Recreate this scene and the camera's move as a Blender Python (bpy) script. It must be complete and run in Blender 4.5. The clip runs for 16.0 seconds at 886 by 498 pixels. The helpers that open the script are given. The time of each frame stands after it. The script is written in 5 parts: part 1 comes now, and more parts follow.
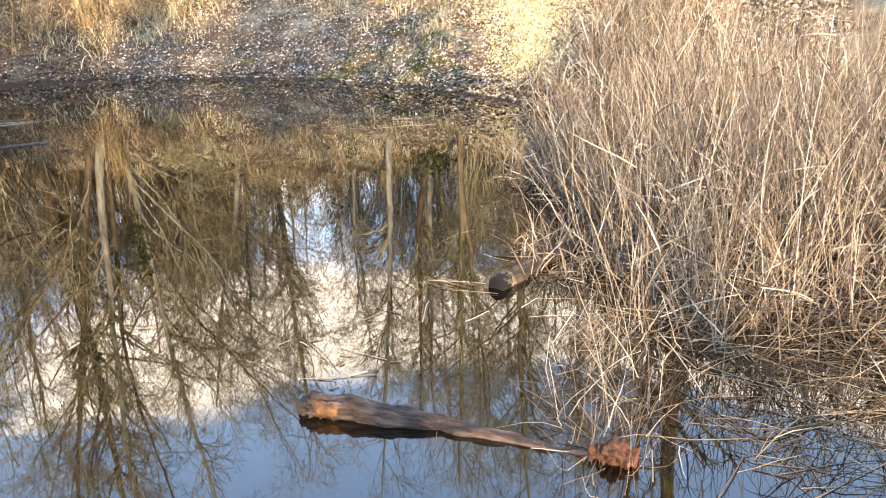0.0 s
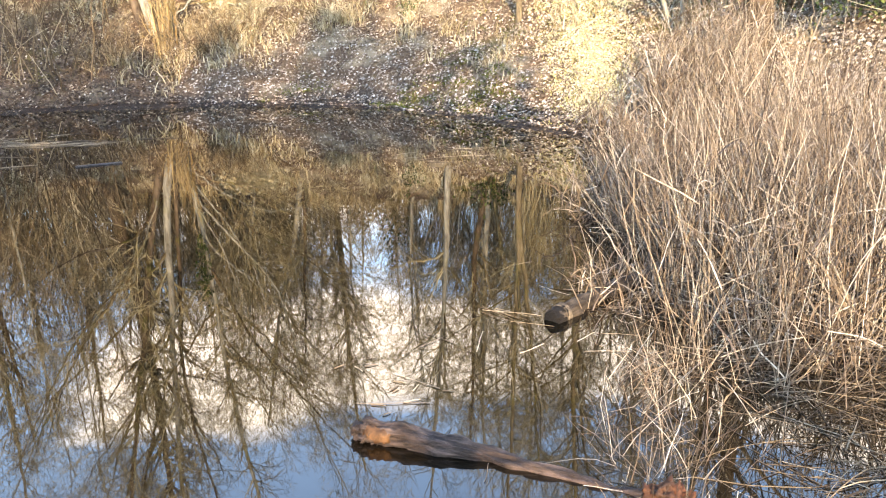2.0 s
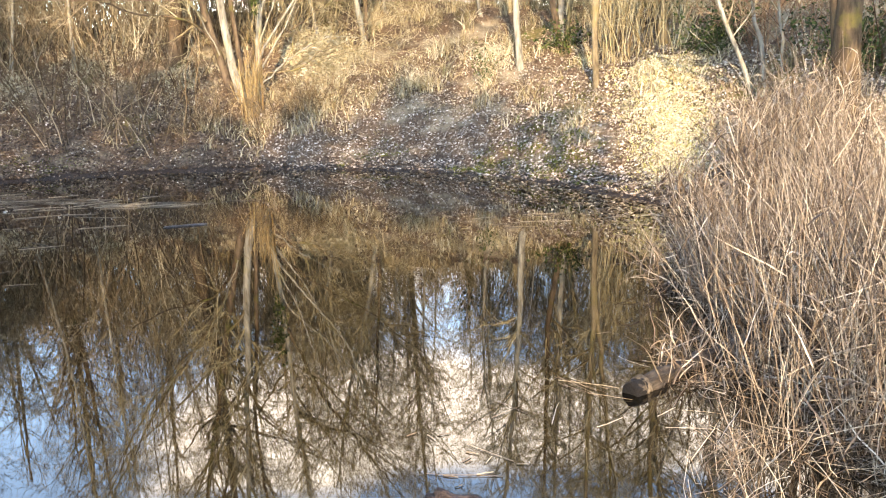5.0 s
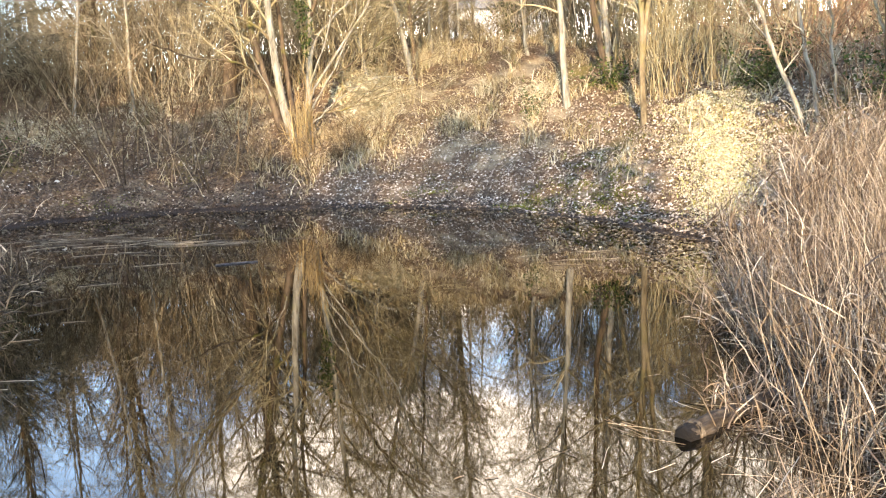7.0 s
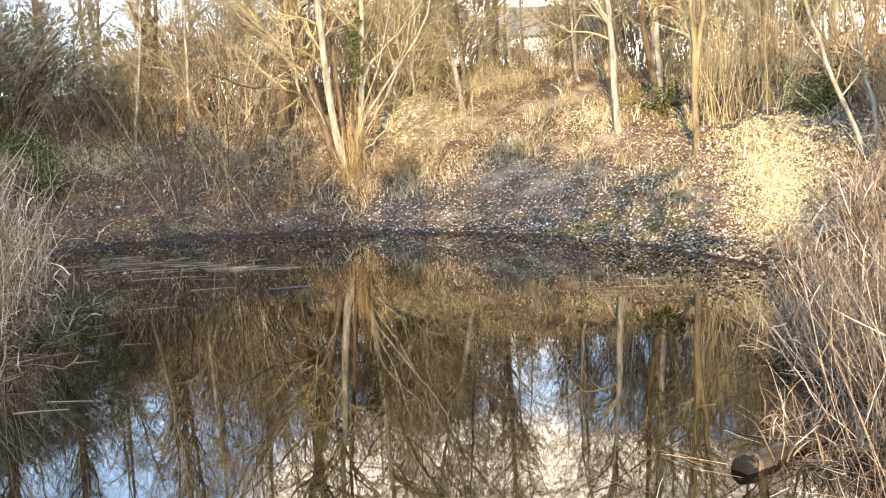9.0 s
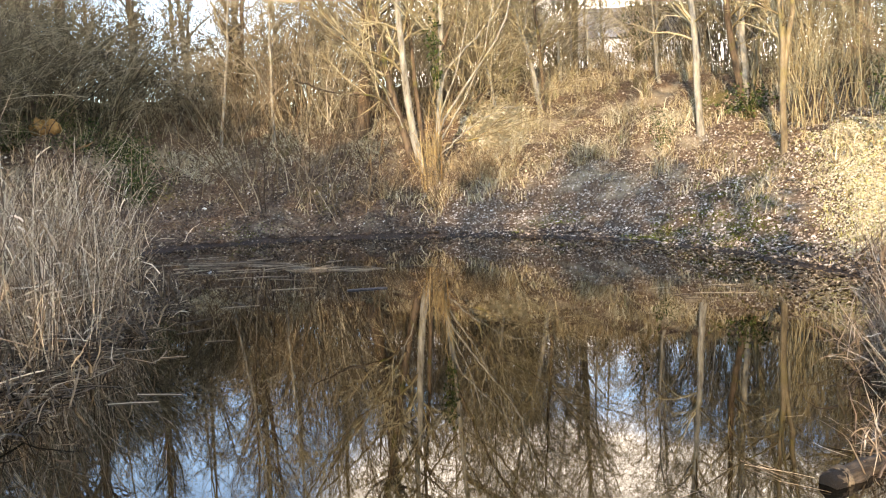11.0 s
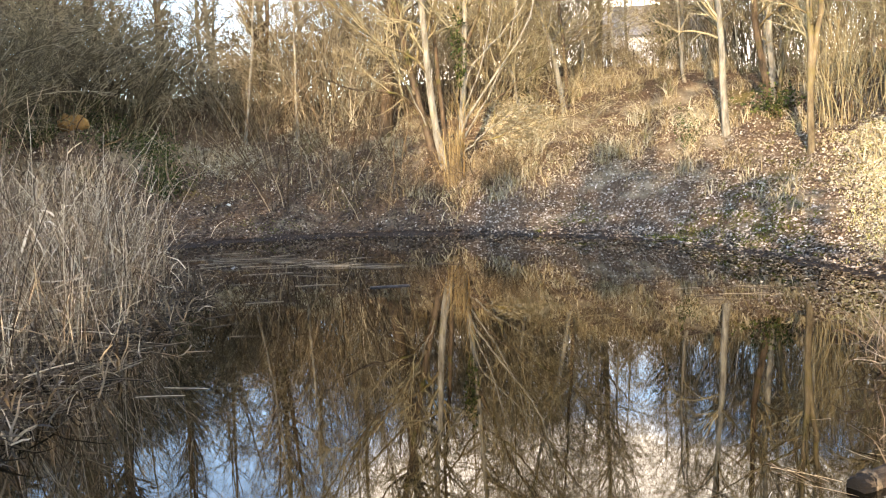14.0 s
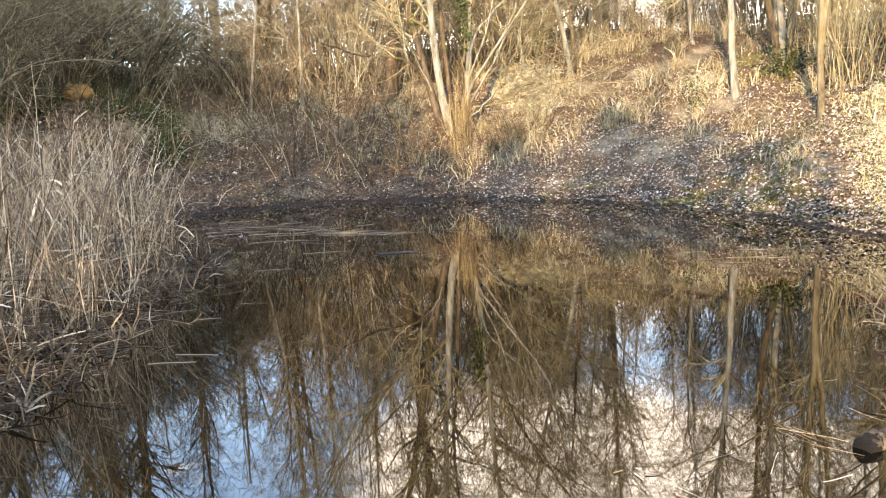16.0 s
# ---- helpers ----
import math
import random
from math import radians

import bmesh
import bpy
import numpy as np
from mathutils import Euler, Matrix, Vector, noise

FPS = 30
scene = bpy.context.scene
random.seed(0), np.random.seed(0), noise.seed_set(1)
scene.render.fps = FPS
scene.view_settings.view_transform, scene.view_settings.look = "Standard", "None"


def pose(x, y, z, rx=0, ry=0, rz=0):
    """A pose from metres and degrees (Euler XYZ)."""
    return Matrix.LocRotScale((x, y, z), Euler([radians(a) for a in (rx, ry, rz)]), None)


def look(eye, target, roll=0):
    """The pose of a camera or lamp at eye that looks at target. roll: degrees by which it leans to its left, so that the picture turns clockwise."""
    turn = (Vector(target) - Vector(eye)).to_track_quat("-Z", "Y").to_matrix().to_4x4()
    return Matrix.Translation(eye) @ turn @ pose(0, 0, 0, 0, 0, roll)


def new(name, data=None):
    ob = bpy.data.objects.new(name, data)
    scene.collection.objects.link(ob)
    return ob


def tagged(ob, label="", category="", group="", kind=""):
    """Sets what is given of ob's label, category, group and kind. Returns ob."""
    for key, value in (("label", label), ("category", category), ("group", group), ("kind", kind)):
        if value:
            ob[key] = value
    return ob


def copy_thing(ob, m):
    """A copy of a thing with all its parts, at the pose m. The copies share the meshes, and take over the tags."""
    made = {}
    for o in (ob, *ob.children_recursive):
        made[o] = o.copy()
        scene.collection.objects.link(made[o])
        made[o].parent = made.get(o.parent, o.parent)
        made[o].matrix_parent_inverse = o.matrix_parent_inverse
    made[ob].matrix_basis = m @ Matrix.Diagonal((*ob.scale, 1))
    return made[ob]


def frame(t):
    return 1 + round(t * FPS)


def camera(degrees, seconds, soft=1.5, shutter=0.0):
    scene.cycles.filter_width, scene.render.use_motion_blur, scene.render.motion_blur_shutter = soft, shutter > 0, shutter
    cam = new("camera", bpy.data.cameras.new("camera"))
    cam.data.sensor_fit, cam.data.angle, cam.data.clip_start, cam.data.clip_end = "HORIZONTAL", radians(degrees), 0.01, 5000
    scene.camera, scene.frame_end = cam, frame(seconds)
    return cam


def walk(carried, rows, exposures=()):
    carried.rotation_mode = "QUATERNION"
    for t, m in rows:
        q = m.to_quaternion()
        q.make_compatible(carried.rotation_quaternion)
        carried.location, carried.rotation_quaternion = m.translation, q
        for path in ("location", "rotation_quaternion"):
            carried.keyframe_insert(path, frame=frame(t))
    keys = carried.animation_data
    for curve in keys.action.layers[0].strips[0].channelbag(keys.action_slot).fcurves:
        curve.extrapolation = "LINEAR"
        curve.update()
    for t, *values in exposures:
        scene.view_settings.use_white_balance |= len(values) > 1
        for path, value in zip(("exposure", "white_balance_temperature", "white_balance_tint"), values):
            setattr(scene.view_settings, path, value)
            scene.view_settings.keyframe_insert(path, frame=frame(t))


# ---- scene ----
# The camera: held by hand at the pond's edge, panning from the reeds across the water to the far bank.
cam = camera(58.35, 16.0, soft=1.2)
# seconds, x, y, z, turn, pitch, lean
PATH = [
    (0.0, 0.076, 0.025, 1.845, -22.82, 71.42, -2.58), (0.5, 0.072, 0.030, 1.843, -21.74, 71.71, -2.35),
    (1.0, 0.063, 0.020, 1.847, -21.03, 72.87, -1.97), (1.5, 0.062, 0.023, 1.847, -20.01, 73.37, -1.84),
    (2.0, 0.062, 0.020, 1.850, -18.72, 73.68, -1.80), (2.5, 0.053, 0.031, 1.846, -18.05, 74.00, -1.66),
    (3.0, 0.056, 0.036, 1.849, -16.90, 75.69, -1.72), (5.5, 0.053, 0.052, 1.876, -12.34, 78.62, -2.18),
    (6.0, 0.050, 0.044, 1.884, -11.02, 79.00, -2.37), (6.5, 0.048, 0.039, 1.896, -10.30, 79.57, -2.50),
    (7.0, 0.051, 0.051, 1.897, -10.13, 81.10, -2.59), (7.5, 0.036, 0.046, 1.904, -8.83, 81.40, -2.70),
    (8.0, 0.048, 0.059, 1.900, -7.63, 81.65, -2.86), (8.5, 0.049, 0.051, 1.898, -7.38, 81.85, -2.87),
    (9.0, 0.039, 0.036, 1.903, -6.63, 83.12, -2.80), (9.5, 0.033, 0.024, 1.903, -4.89, 83.39, -2.88),
    (12.0, 0.012, 0.008, 1.896, -0.28, 83.75, -2.57), (12.5, -0.001, -0.001, 1.903, -0.20, 83.77, -2.44),
    (13.0, 0.000, 0.000, 1.902, 0.00, 83.80, -2.40), (13.5, -0.012, -0.008, 1.907, 0.40, 83.67, -2.42),
    (14.0, -0.008, -0.004, 1.906, 0.37, 83.54, -2.45), (14.5, -0.012, -0.008, 1.907, 0.34, 83.39, -2.38),
    (15.0, -0.008, -0.005, 1.902, 0.33, 83.29, -2.50), (15.5, -0.018, -0.009, 1.900, 0.79, 82.93, -2.72),
    (16.0, -0.017, -0.012, 1.899, 0.97, 81.16, -3.01),
]
walk(cam, [(t, pose(x, y, z, 0, 0, turn) @ pose(0, 0, 0, pitch) @ pose(0, 0, 0, 0, 0, lean))
           for t, x, y, z, turn, pitch, lean in PATH], exposures=[(0.0, 1.44, 8300, 15), (3.0, 1.46, 8300, 15), (5.5, 1.25, 8300, 15), (9.0, 1.22, 8500, 15), (9.5, 0.99, 8300, 15), (12.0, 0.92, 8450, 15), (15.0, 0.98, 8500, 15), (16.0, 1.17, 8450, 15)])

# ---- world and sun ----
SUN_ELEVATION, SUN_AZIMUTH = 19.0, 196.0        # degrees; azimuth clockwise from +y
world = bpy.data.worlds.new("sky")
scene.world = world
world.use_nodes = True
wt = world.node_tree
wt.nodes.clear()


def node(tree, kind, **sets):
    made = tree.nodes.new(kind)
    for key, value in sets.items():
        if key in made.inputs:
            made.inputs[key].default_value = value
    return made


w_out = wt.nodes.new("ShaderNodeOutputWorld")
sky = wt.nodes.new("ShaderNodeTexSky")
sky.sky_type, sky.sun_disc = "NISHITA", False
sky.sun_elevation, sky.sun_rotation = radians(SUN_ELEVATION), radians(SUN_AZIMUTH)
sky.air_density, sky.dust_density, sky.ozone_density = 1.0, 0.1, 3.0
blue = node(wt, "ShaderNodeBackground", Strength=0.60)
wt.links.new(sky.outputs[0], blue.inputs["Color"])
cloud = node(wt, "ShaderNodeBackground", Color=(1.0, 0.98, 0.95, 1), Strength=3.8)
w_co = wt.nodes.new("ShaderNodeTexCoord")
w_map = wt.nodes.new("ShaderNodeMapping")
w_map.inputs["Scale"].default_value = (1.0, 1.0, 2.6)
w_map.inputs["Location"].default_value = (0.35, 0.0, 0.0)
w_noise = node(wt, "ShaderNodeTexNoise", Scale=1.9, Detail=7.0, Roughness=0.55)
w_ramp = wt.nodes.new("ShaderNodeValToRGB")
w_ramp.color_ramp.elements[0].position, w_ramp.color_ramp.elements[1].position = 0.46, 0.58
w_sep = wt.nodes.new("ShaderNodeSeparateXYZ")
# the bank of cloud: thin haze under it, clear sky over it
w_band = wt.nodes.new("ShaderNodeValToRGB")
w_band.color_ramp.elements.new(0.5)
w_band.color_ramp.elements.new(0.5)
for el, (at_z, value) in zip(w_band.color_ramp.elements, ((0.29, 0.585), (0.375, 0.76), (0.44, 0.75), (0.51, 0.28))):
    el.position, el.color = at_z, (value, value, value, 1)
w_low = node(wt, "ShaderNodeMapRange")
for k, v in zip(("From Min", "From Max", "To Min", "To Max"), (0.0, 1.0, -0.5, 0.5)):
    w_low.inputs[k].default_value = v
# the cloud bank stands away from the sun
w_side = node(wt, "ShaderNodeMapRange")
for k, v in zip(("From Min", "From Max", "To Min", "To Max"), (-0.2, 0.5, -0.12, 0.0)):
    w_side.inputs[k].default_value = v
w_west = node(wt, "ShaderNodeMapRange")
for k, v in zip(("From Min", "From Max", "To Min", "To Max"), (-0.22, 0.05, -0.34, 0.0)):
    w_west.inputs[k].default_value = v
w_add3 = wt.nodes.new("ShaderNodeMath")
w_add2 = wt.nodes.new("ShaderNodeMath")
w_add = wt.nodes.new("ShaderNodeMath")
w_mix = wt.nodes.new("ShaderNodeMixShader")
wt.links.new(w_co.outputs["Generated"], w_map.inputs["Vector"])
wt.links.new(w_map.outputs[0], w_noise.inputs["Vector"])
wt.links.new(w_co.outputs["Generated"], w_sep.inputs[0])
wt.links.new(w_sep.outputs["Z"], w_band.inputs["Fac"])
wt.links.new(w_band.outputs["Color"], w_low.inputs["Value"])
wt.links.new(w_noise.outputs["Fac"], w_add.inputs[0])
wt.links.new(w_low.outputs[0], w_add.inputs[1])
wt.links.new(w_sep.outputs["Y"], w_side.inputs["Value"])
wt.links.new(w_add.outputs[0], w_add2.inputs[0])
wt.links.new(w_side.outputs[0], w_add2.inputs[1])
wt.links.new(w_sep.outputs["X"], w_west.inputs["Value"])
wt.links.new(w_add2.outputs[0], w_add3.inputs[0])
wt.links.new(w_west.outputs[0], w_add3.inputs[1])
wt.links.new(w_add3.outputs[0], w_ramp.inputs["Fac"])
wt.links.new(w_ramp.outputs["Color"], w_mix.inputs["Fac"])
wt.links.new(blue.outputs[0], w_mix.inputs[1])
wt.links.new(cloud.outputs[0], w_mix.inputs[2])
wt.links.new(w_mix.outputs[0], w_out.inputs["Surface"])

sun_data = bpy.data.lights.new("sun", "SUN")
sun_data.energy, sun_data.angle, sun_data.color = 5.0, radians(0.6), (1.0, 0.87, 0.66)
sun = new("sun", sun_data)
_a, _e = radians(SUN_AZIMUTH), radians(SUN_ELEVATION)
TO_SUN = Vector((math.sin(_a) * math.cos(_e), math.cos(_a) * math.cos(_e), math.sin(_e)))
sun.matrix_world = look(TO_SUN * 60, (0, 0, 0))


# ---- materials ----
def material(name, rough=0.8, spec=0.3):
    m = bpy.data.materials.new(name)
    m.use_nodes = True
    b = m.node_tree.nodes["Principled BSDF"]
    b.inputs["Roughness"].default_value = rough
    b.inputs["Specular IOR Level"].default_value = spec
    return m, m.node_tree, b


def ramp(tree, stops):
    r = tree.nodes.new("ShaderNodeValToRGB")
    e = r.color_ramp.elements
    while len(e) < len(stops):
        e.new(0.5)
    for el, (p, c) in zip(e, stops):
        el.position, el.color = p, (*c, 1)
    return r


def bump(tree, b, height, strength, distance):
    n = node(tree, "ShaderNodeBump", Strength=strength, Distance=distance)
    tree.links.new(height, n.inputs["Height"])
    tree.links.new(n.outputs[0], b.inputs["Normal"])


def mix_colour(tree, fac, a, c, kind="MIX"):
    m = tree.nodes.new("ShaderNodeMix")
    m.data_type, m.blend_type = "RGBA", kind
    for value, slot in ((fac, 0), (a, 6), (c, 7)):
        if isinstance(value, (int, float)):
            m.inputs[slot].default_value = value
        elif isinstance(value, tuple):
            m.inputs[slot].default_value = (*value, 1)
        else:
            tree.links.new(value, m.inputs[slot])
    return m.outputs[2]


def island_material(name, stops, rough=0.75, grain=30.0, spec=0.3):
    """A colour of its own for each blade, leaf or twig, with a fine grain."""
    m, t, b = material(name, rough, spec)
    geo = t.nodes.new("ShaderNodeNewGeometry")
    r = ramp(t, stops)
    info = t.nodes.new("ShaderNodeObjectInfo")
    add = t.nodes.new("ShaderNodeMath")
    wrap = t.nodes.new("ShaderNodeMath")
    wrap.operation = "FRACT"
    t.links.new(geo.outputs["Random Per Island"], add.inputs[0])
    t.links.new(info.outputs["Random"], add.inputs[1])
    t.links.new(add.outputs[0], wrap.inputs[0])
    t.links.new(wrap.outputs[0], r.inputs[0])
    co = t.nodes.new("ShaderNodeTexCoord")
    n = node(t, "ShaderNodeTexNoise", Scale=grain, Detail=3.0)
    t.links.new(co.outputs["Object"], n.inputs["Vector"])
    g = ramp(t, [(0.3, (0.72, 0.70, 0.66)), (0.7, (1.12, 1.1, 1.06))])
    t.links.new(n.outputs["Fac"], g.inputs[0])
    t.links.new(mix_colour(t, 1.0, r.outputs[0], g.outputs[0], "MULTIPLY"), b.inputs["Base Color"])
    return m


def bark_material(name, dark, light, moss, moss_at=0.62, stretch=0.25, scale=9.0, rough=0.85):
    m, t, b = material(name, rough, 0.2)
    co = t.nodes.new("ShaderNodeTexCoord")
    mp = t.nodes.new("ShaderNodeMapping")
    mp.inputs["Scale"].default_value = (1, 1, stretch)
    t.links.new(co.outputs["Object"], mp.inputs["Vector"])
    n = node(t, "ShaderNodeTexNoise", Scale=scale, Detail=8.0, Roughness=0.65)
    t.links.new(mp.outputs[0], n.inputs["Vector"])
    r = ramp(t, [(0.32, dark), (0.68, light)])
    t.links.new(n.outputs["Fac"], r.inputs[0])
    n2 = node(t, "ShaderNodeTexNoise", Scale=1.3, Detail=5.0, Roughness=0.6)
    t.links.new(co.outputs["Object"], n2.inputs["Vector"])
    r2 = ramp(t, [(moss_at - 0.08, (0, 0, 0)), (moss_at + 0.08, (1, 1, 1))])
    t.links.new(n2.outputs["Fac"], r2.inputs[0])
    t.links.new(mix_colour(t, r2.outputs[0], r.outputs[0], moss), b.inputs["Base Color"])
    bump(t, b, n.outputs["Fac"], 0.7, 0.03)
    return m


def ground_material():
    m, t, b = material("bank_earth", 0.95, 0.15)
    co = t.nodes.new("ShaderNodeTexCoord")
    fine = node(t, "ShaderNodeTexNoise", Scale=16.0, Detail=8.0, Roughness=0.7)
    wide = node(t, "ShaderNodeTexNoise", Scale=0.55, Detail=6.0, Roughness=0.6)
    leafy = node(t, "ShaderNodeTexVoronoi", Scale=14.0)
    for n in (fine, wide, leafy):
        t.links.new(co.outputs["Object"], n.inputs["Vector"])
    r = ramp(t, [(0.3, (0.05, 0.034, 0.025)), (0.5, (0.125, 0.088, 0.064)), (0.72, (0.27, 0.21, 0.16))])
    t.links.new(fine.outputs["Fac"], r.inputs[0])
    tint = ramp(t, [(0.0, (0.65, 0.55, 0.5)), (0.5, (1.0, 0.92, 0.82)), (1.0, (1.25, 1.1, 0.9))])
    t.links.new(leafy.outputs["Color"], tint.inputs[0])
    col = mix_colour(t, 0.8, r.outputs[0], tint.outputs[0], "MULTIPLY")
    sand = ramp(t, [(0.36, (0.8, 0.8, 0.8)), (0.46, (0, 0, 0))])
    t.links.new(wide.outputs["Fac"], sand.inputs[0])
    pale = mix_colour(t, 0.75, r.outputs[0], (0.40, 0.335, 0.23))
    col = mix_colour(t, sand.outputs[0], col, pale)
    moss = ramp(t, [(0.56, (0, 0, 0)), (0.68, (0.4, 0.4, 0.4))])
    t.links.new(wide.outputs["Fac"], moss.inputs[0])
    col = mix_colour(t, moss.outputs[0], col, (0.17, 0.17, 0.035))
    # wet mud along the waterline
    sep = t.nodes.new("ShaderNodeSeparateXYZ")
    t.links.new(co.outputs["Object"], sep.inputs[0])
    wob = node(t, "ShaderNodeTexNoise", Scale=1.6, Detail=5.0)
    t.links.new(co.outputs["Object"], wob.inputs["Vector"])
    add = t.nodes.new("ShaderNodeMath")
    add.operation = "MULTIPLY_ADD"
    add.inputs[1].default_value = 0.35
    t.links.new(wob.outputs["Fac"], add.inputs[0])
    t.links.new(sep.outputs["Z"], add.inputs[2])
    mud = ramp(t, [(0.22, (1, 1, 1)), (0.50, (0, 0, 0))])
    t.links.new(add.outputs[0], mud.inputs[0])
    col = mix_colour(t, mud.outputs[0], col, (0.040, 0.029, 0.025))
    t.links.new(col, b.inputs["Base Color"])
    rr = ramp(t, [(0.0, (0.95,) * 3), (1.0, (0.55,) * 3)])
    t.links.new(mud.outputs[0], rr.inputs[0])
    t.links.new(rr.outputs[0], b.inputs["Roughness"])
    bump(t, b, fine.outputs["Fac"], 0.9, 0.06)
    return m


def water_material():
    m, t, b = material("pond_water", 0.015, 0.5)
    b.inputs["Base Color"].default_value = (0.016, 0.012, 0.005, 1)
    b.inputs["IOR"].default_value = 1.72
    co = t.nodes.new("ShaderNodeTexCoord")
    n = node(t, "ShaderNodeTexNoise", Scale=1.1, Detail=3.0, Roughness=0.5)
    n2 = node(t, "ShaderNodeTexNoise", Scale=7.0, Detail=2.0, Roughness=0.5)
    t.links.new(co.outputs["Object"], n.inputs["Vector"])
    t.links.new(co.outputs["Object"], n2.inputs["Vector"])
    a = t.nodes.new("ShaderNodeMath")
    a.operation = "MULTIPLY_ADD"
    a.inputs[1].default_value = 0.06
    t.links.new(n2.outputs["Fac"], a.inputs[0])
    t.links.new(n.outputs["Fac"], a.inputs[2])
    bump(t, b, a.outputs[0], 0.05, 0.02)
    # a film of dust and pollen
    d = node(t, "ShaderNodeTexNoise", Scale=2.6, Detail=9.0, Roughness=0.75)
    t.links.new(co.outputs["Object"], d.inputs["Vector"])
    r = ramp(t, [(0.64, (0.0035, 0.0026, 0.0012)), (0.85, (0.012, 0.010, 0.007))])
    t.links.new(d.outputs["Fac"], r.inputs[0])
    t.links.new(r.outputs[0], b.inputs["Base Color"])
    return m


M_GROUND, M_WATER = ground_material(), water_material()
M_REED = island_material("dry_reed", [(0.0, (0.04, 0.026, 0.018)), (0.32, (0.13, 0.09, 0.064)), (0.68, (0.28, 0.215, 0.16)), (0.9, (0.44, 0.365, 0.292)), (1.0, (0.64, 0.57, 0.48))], 0.6)
M_REED_WARM = island_material("shaded_reed", [(0.0, (0.06, 0.036, 0.022)), (0.3, (0.21, 0.142, 0.09)), (0.65, (0.43, 0.32, 0.22)), (1.0, (0.74, 0.62, 0.47))], 0.65)
M_MATTED = island_material("matted_reed", [(0.0, (0.03, 0.02, 0.013)), (0.5, (0.09, 0.063, 0.042)), (0.85, (0.2, 0.15, 0.1)), (1.0, (0.42, 0.34, 0.25))], 0.7)
M_THATCH = island_material("rotting_reed", [(0.0, (0.06, 0.04, 0.026)), (0.5, (0.18, 0.13, 0.085)), (0.85, (0.36, 0.28, 0.19)), (1.0, (0.55, 0.45, 0.33))], 0.7)
M_LITTER = island_material("leaf_litter", [(0.0, (0.11, 0.075, 0.05)), (0.4, (0.20, 0.145, 0.105)), (0.65, (0.33, 0.265, 0.215)), (0.88, (0.50, 0.43, 0.37)), (1.0, (0.68, 0.62, 0.56))], 0.7, 60.0)
M_LITTER_TAN = island_material("tan_litter", [(0.0, (0.14, 0.10, 0.07)), (0.5, (0.31, 0.245, 0.175)), (0.88, (0.47, 0.40, 0.31)), (1.0, (0.62, 0.56, 0.47))], 0.75, 60.0)
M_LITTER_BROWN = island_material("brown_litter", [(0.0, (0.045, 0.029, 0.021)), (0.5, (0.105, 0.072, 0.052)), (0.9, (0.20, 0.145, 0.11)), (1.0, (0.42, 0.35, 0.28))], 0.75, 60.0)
# the sun patch's brightness is put into this leaf colour
M_LITTER_SUN = island_material("sun_patch_leaves", [(0.0, (0.30, 0.25, 0.15)), (0.4, (0.50, 0.44, 0.30)), (1.0, (0.74, 0.68, 0.54))], 0.7, 60.0)
M_GRASS = island_material("dry_grass", [(0.0, (0.17, 0.125, 0.07)), (0.4, (0.35, 0.28, 0.17)), (0.8, (0.50, 0.43, 0.30)), (0.95, (0.62, 0.55, 0.41)), (1.0, (0.17, 0.20, 0.06))], 0.7)
M_GREEN = island_material("green_leaves", [(0.0, (0.018, 0.030, 0.010)), (0.5, (0.045, 0.068, 0.018)), (1.0, (0.12, 0.14, 0.04))], 0.7, 20.0, 0.2)
M_TWIG = island_material("brown_twigs", [(0.0, (0.075, 0.055, 0.037)), (0.5, (0.255, 0.205, 0.135)), (0.85, (0.44, 0.378, 0.27)), (1.0, (0.64, 0.58, 0.46))], 0.8)
M_BROWNTWIG = island_material("dull_brown_twigs", [(0.0, (0.055, 0.036, 0.022)), (0.5, (0.17, 0.12, 0.072)), (0.85, (0.31, 0.232, 0.148)), (1.0, (0.50, 0.41, 0.29))], 0.8)
M_WITHY = island_material("yellow_shoots", [(0.0, (0.14, 0.10, 0.05)), (0.5, (0.35, 0.285, 0.165)), (1.0, (0.58, 0.51, 0.345))], 0.7)
M_SHOOT = island_material("orange_shoots", [(0.0, (0.15, 0.085, 0.032)), (0.5, (0.35, 0.245, 0.115)), (1.0, (0.54, 0.42, 0.23))], 0.7)
M_RED = island_material("reddish_twigs", [(0.0, (0.11, 0.055, 0.033)), (0.5, (0.24, 0.135, 0.08)), (1.0, (0.40, 0.27, 0.17))], 0.75)
M_GREYTWIG = island_material("grey_twigs", [(0.0, (0.045, 0.035, 0.02)), (0.45, (0.13, 0.108, 0.066)), (0.8, (0.27, 0.225, 0.145)), (1.0, (0.50, 0.44, 0.32))], 0.8)
M_BARK = bark_material("pale_willow_bark", (0.10, 0.086, 0.066), (0.40, 0.37, 0.31), (0.22, 0.20, 0.10))
M_BARK_DARK = bark_material("dark_bark", (0.035, 0.024, 0.016), (0.17, 0.12, 0.08), (0.13, 0.12, 0.035))
M_BARK_OCHRE = bark_material("mossy_bark", (0.07, 0.05, 0.03), (0.28, 0.215, 0.13), (0.20, 0.165, 0.06), 0.58)
M_BARK_BROWN = bark_material("brown_bark", (0.022, 0.015, 0.010), (0.13, 0.088, 0.052), (0.15, 0.125, 0.025), 0.6, 0.2, 16.0)
M_CUT = bark_material("orange_heartwood", (0.06, 0.02, 0.010), (0.29, 0.092, 0.038), (0.07, 0.035, 0.022), 0.52, 1.0, 16.0, 0.6)
M_KNOT = bark_material("brown_knot", (0.04, 0.02, 0.011), (0.20, 0.10, 0.048), (0.12, 0.07, 0.04), 0.6, 1.0, 20.0, 0.6)
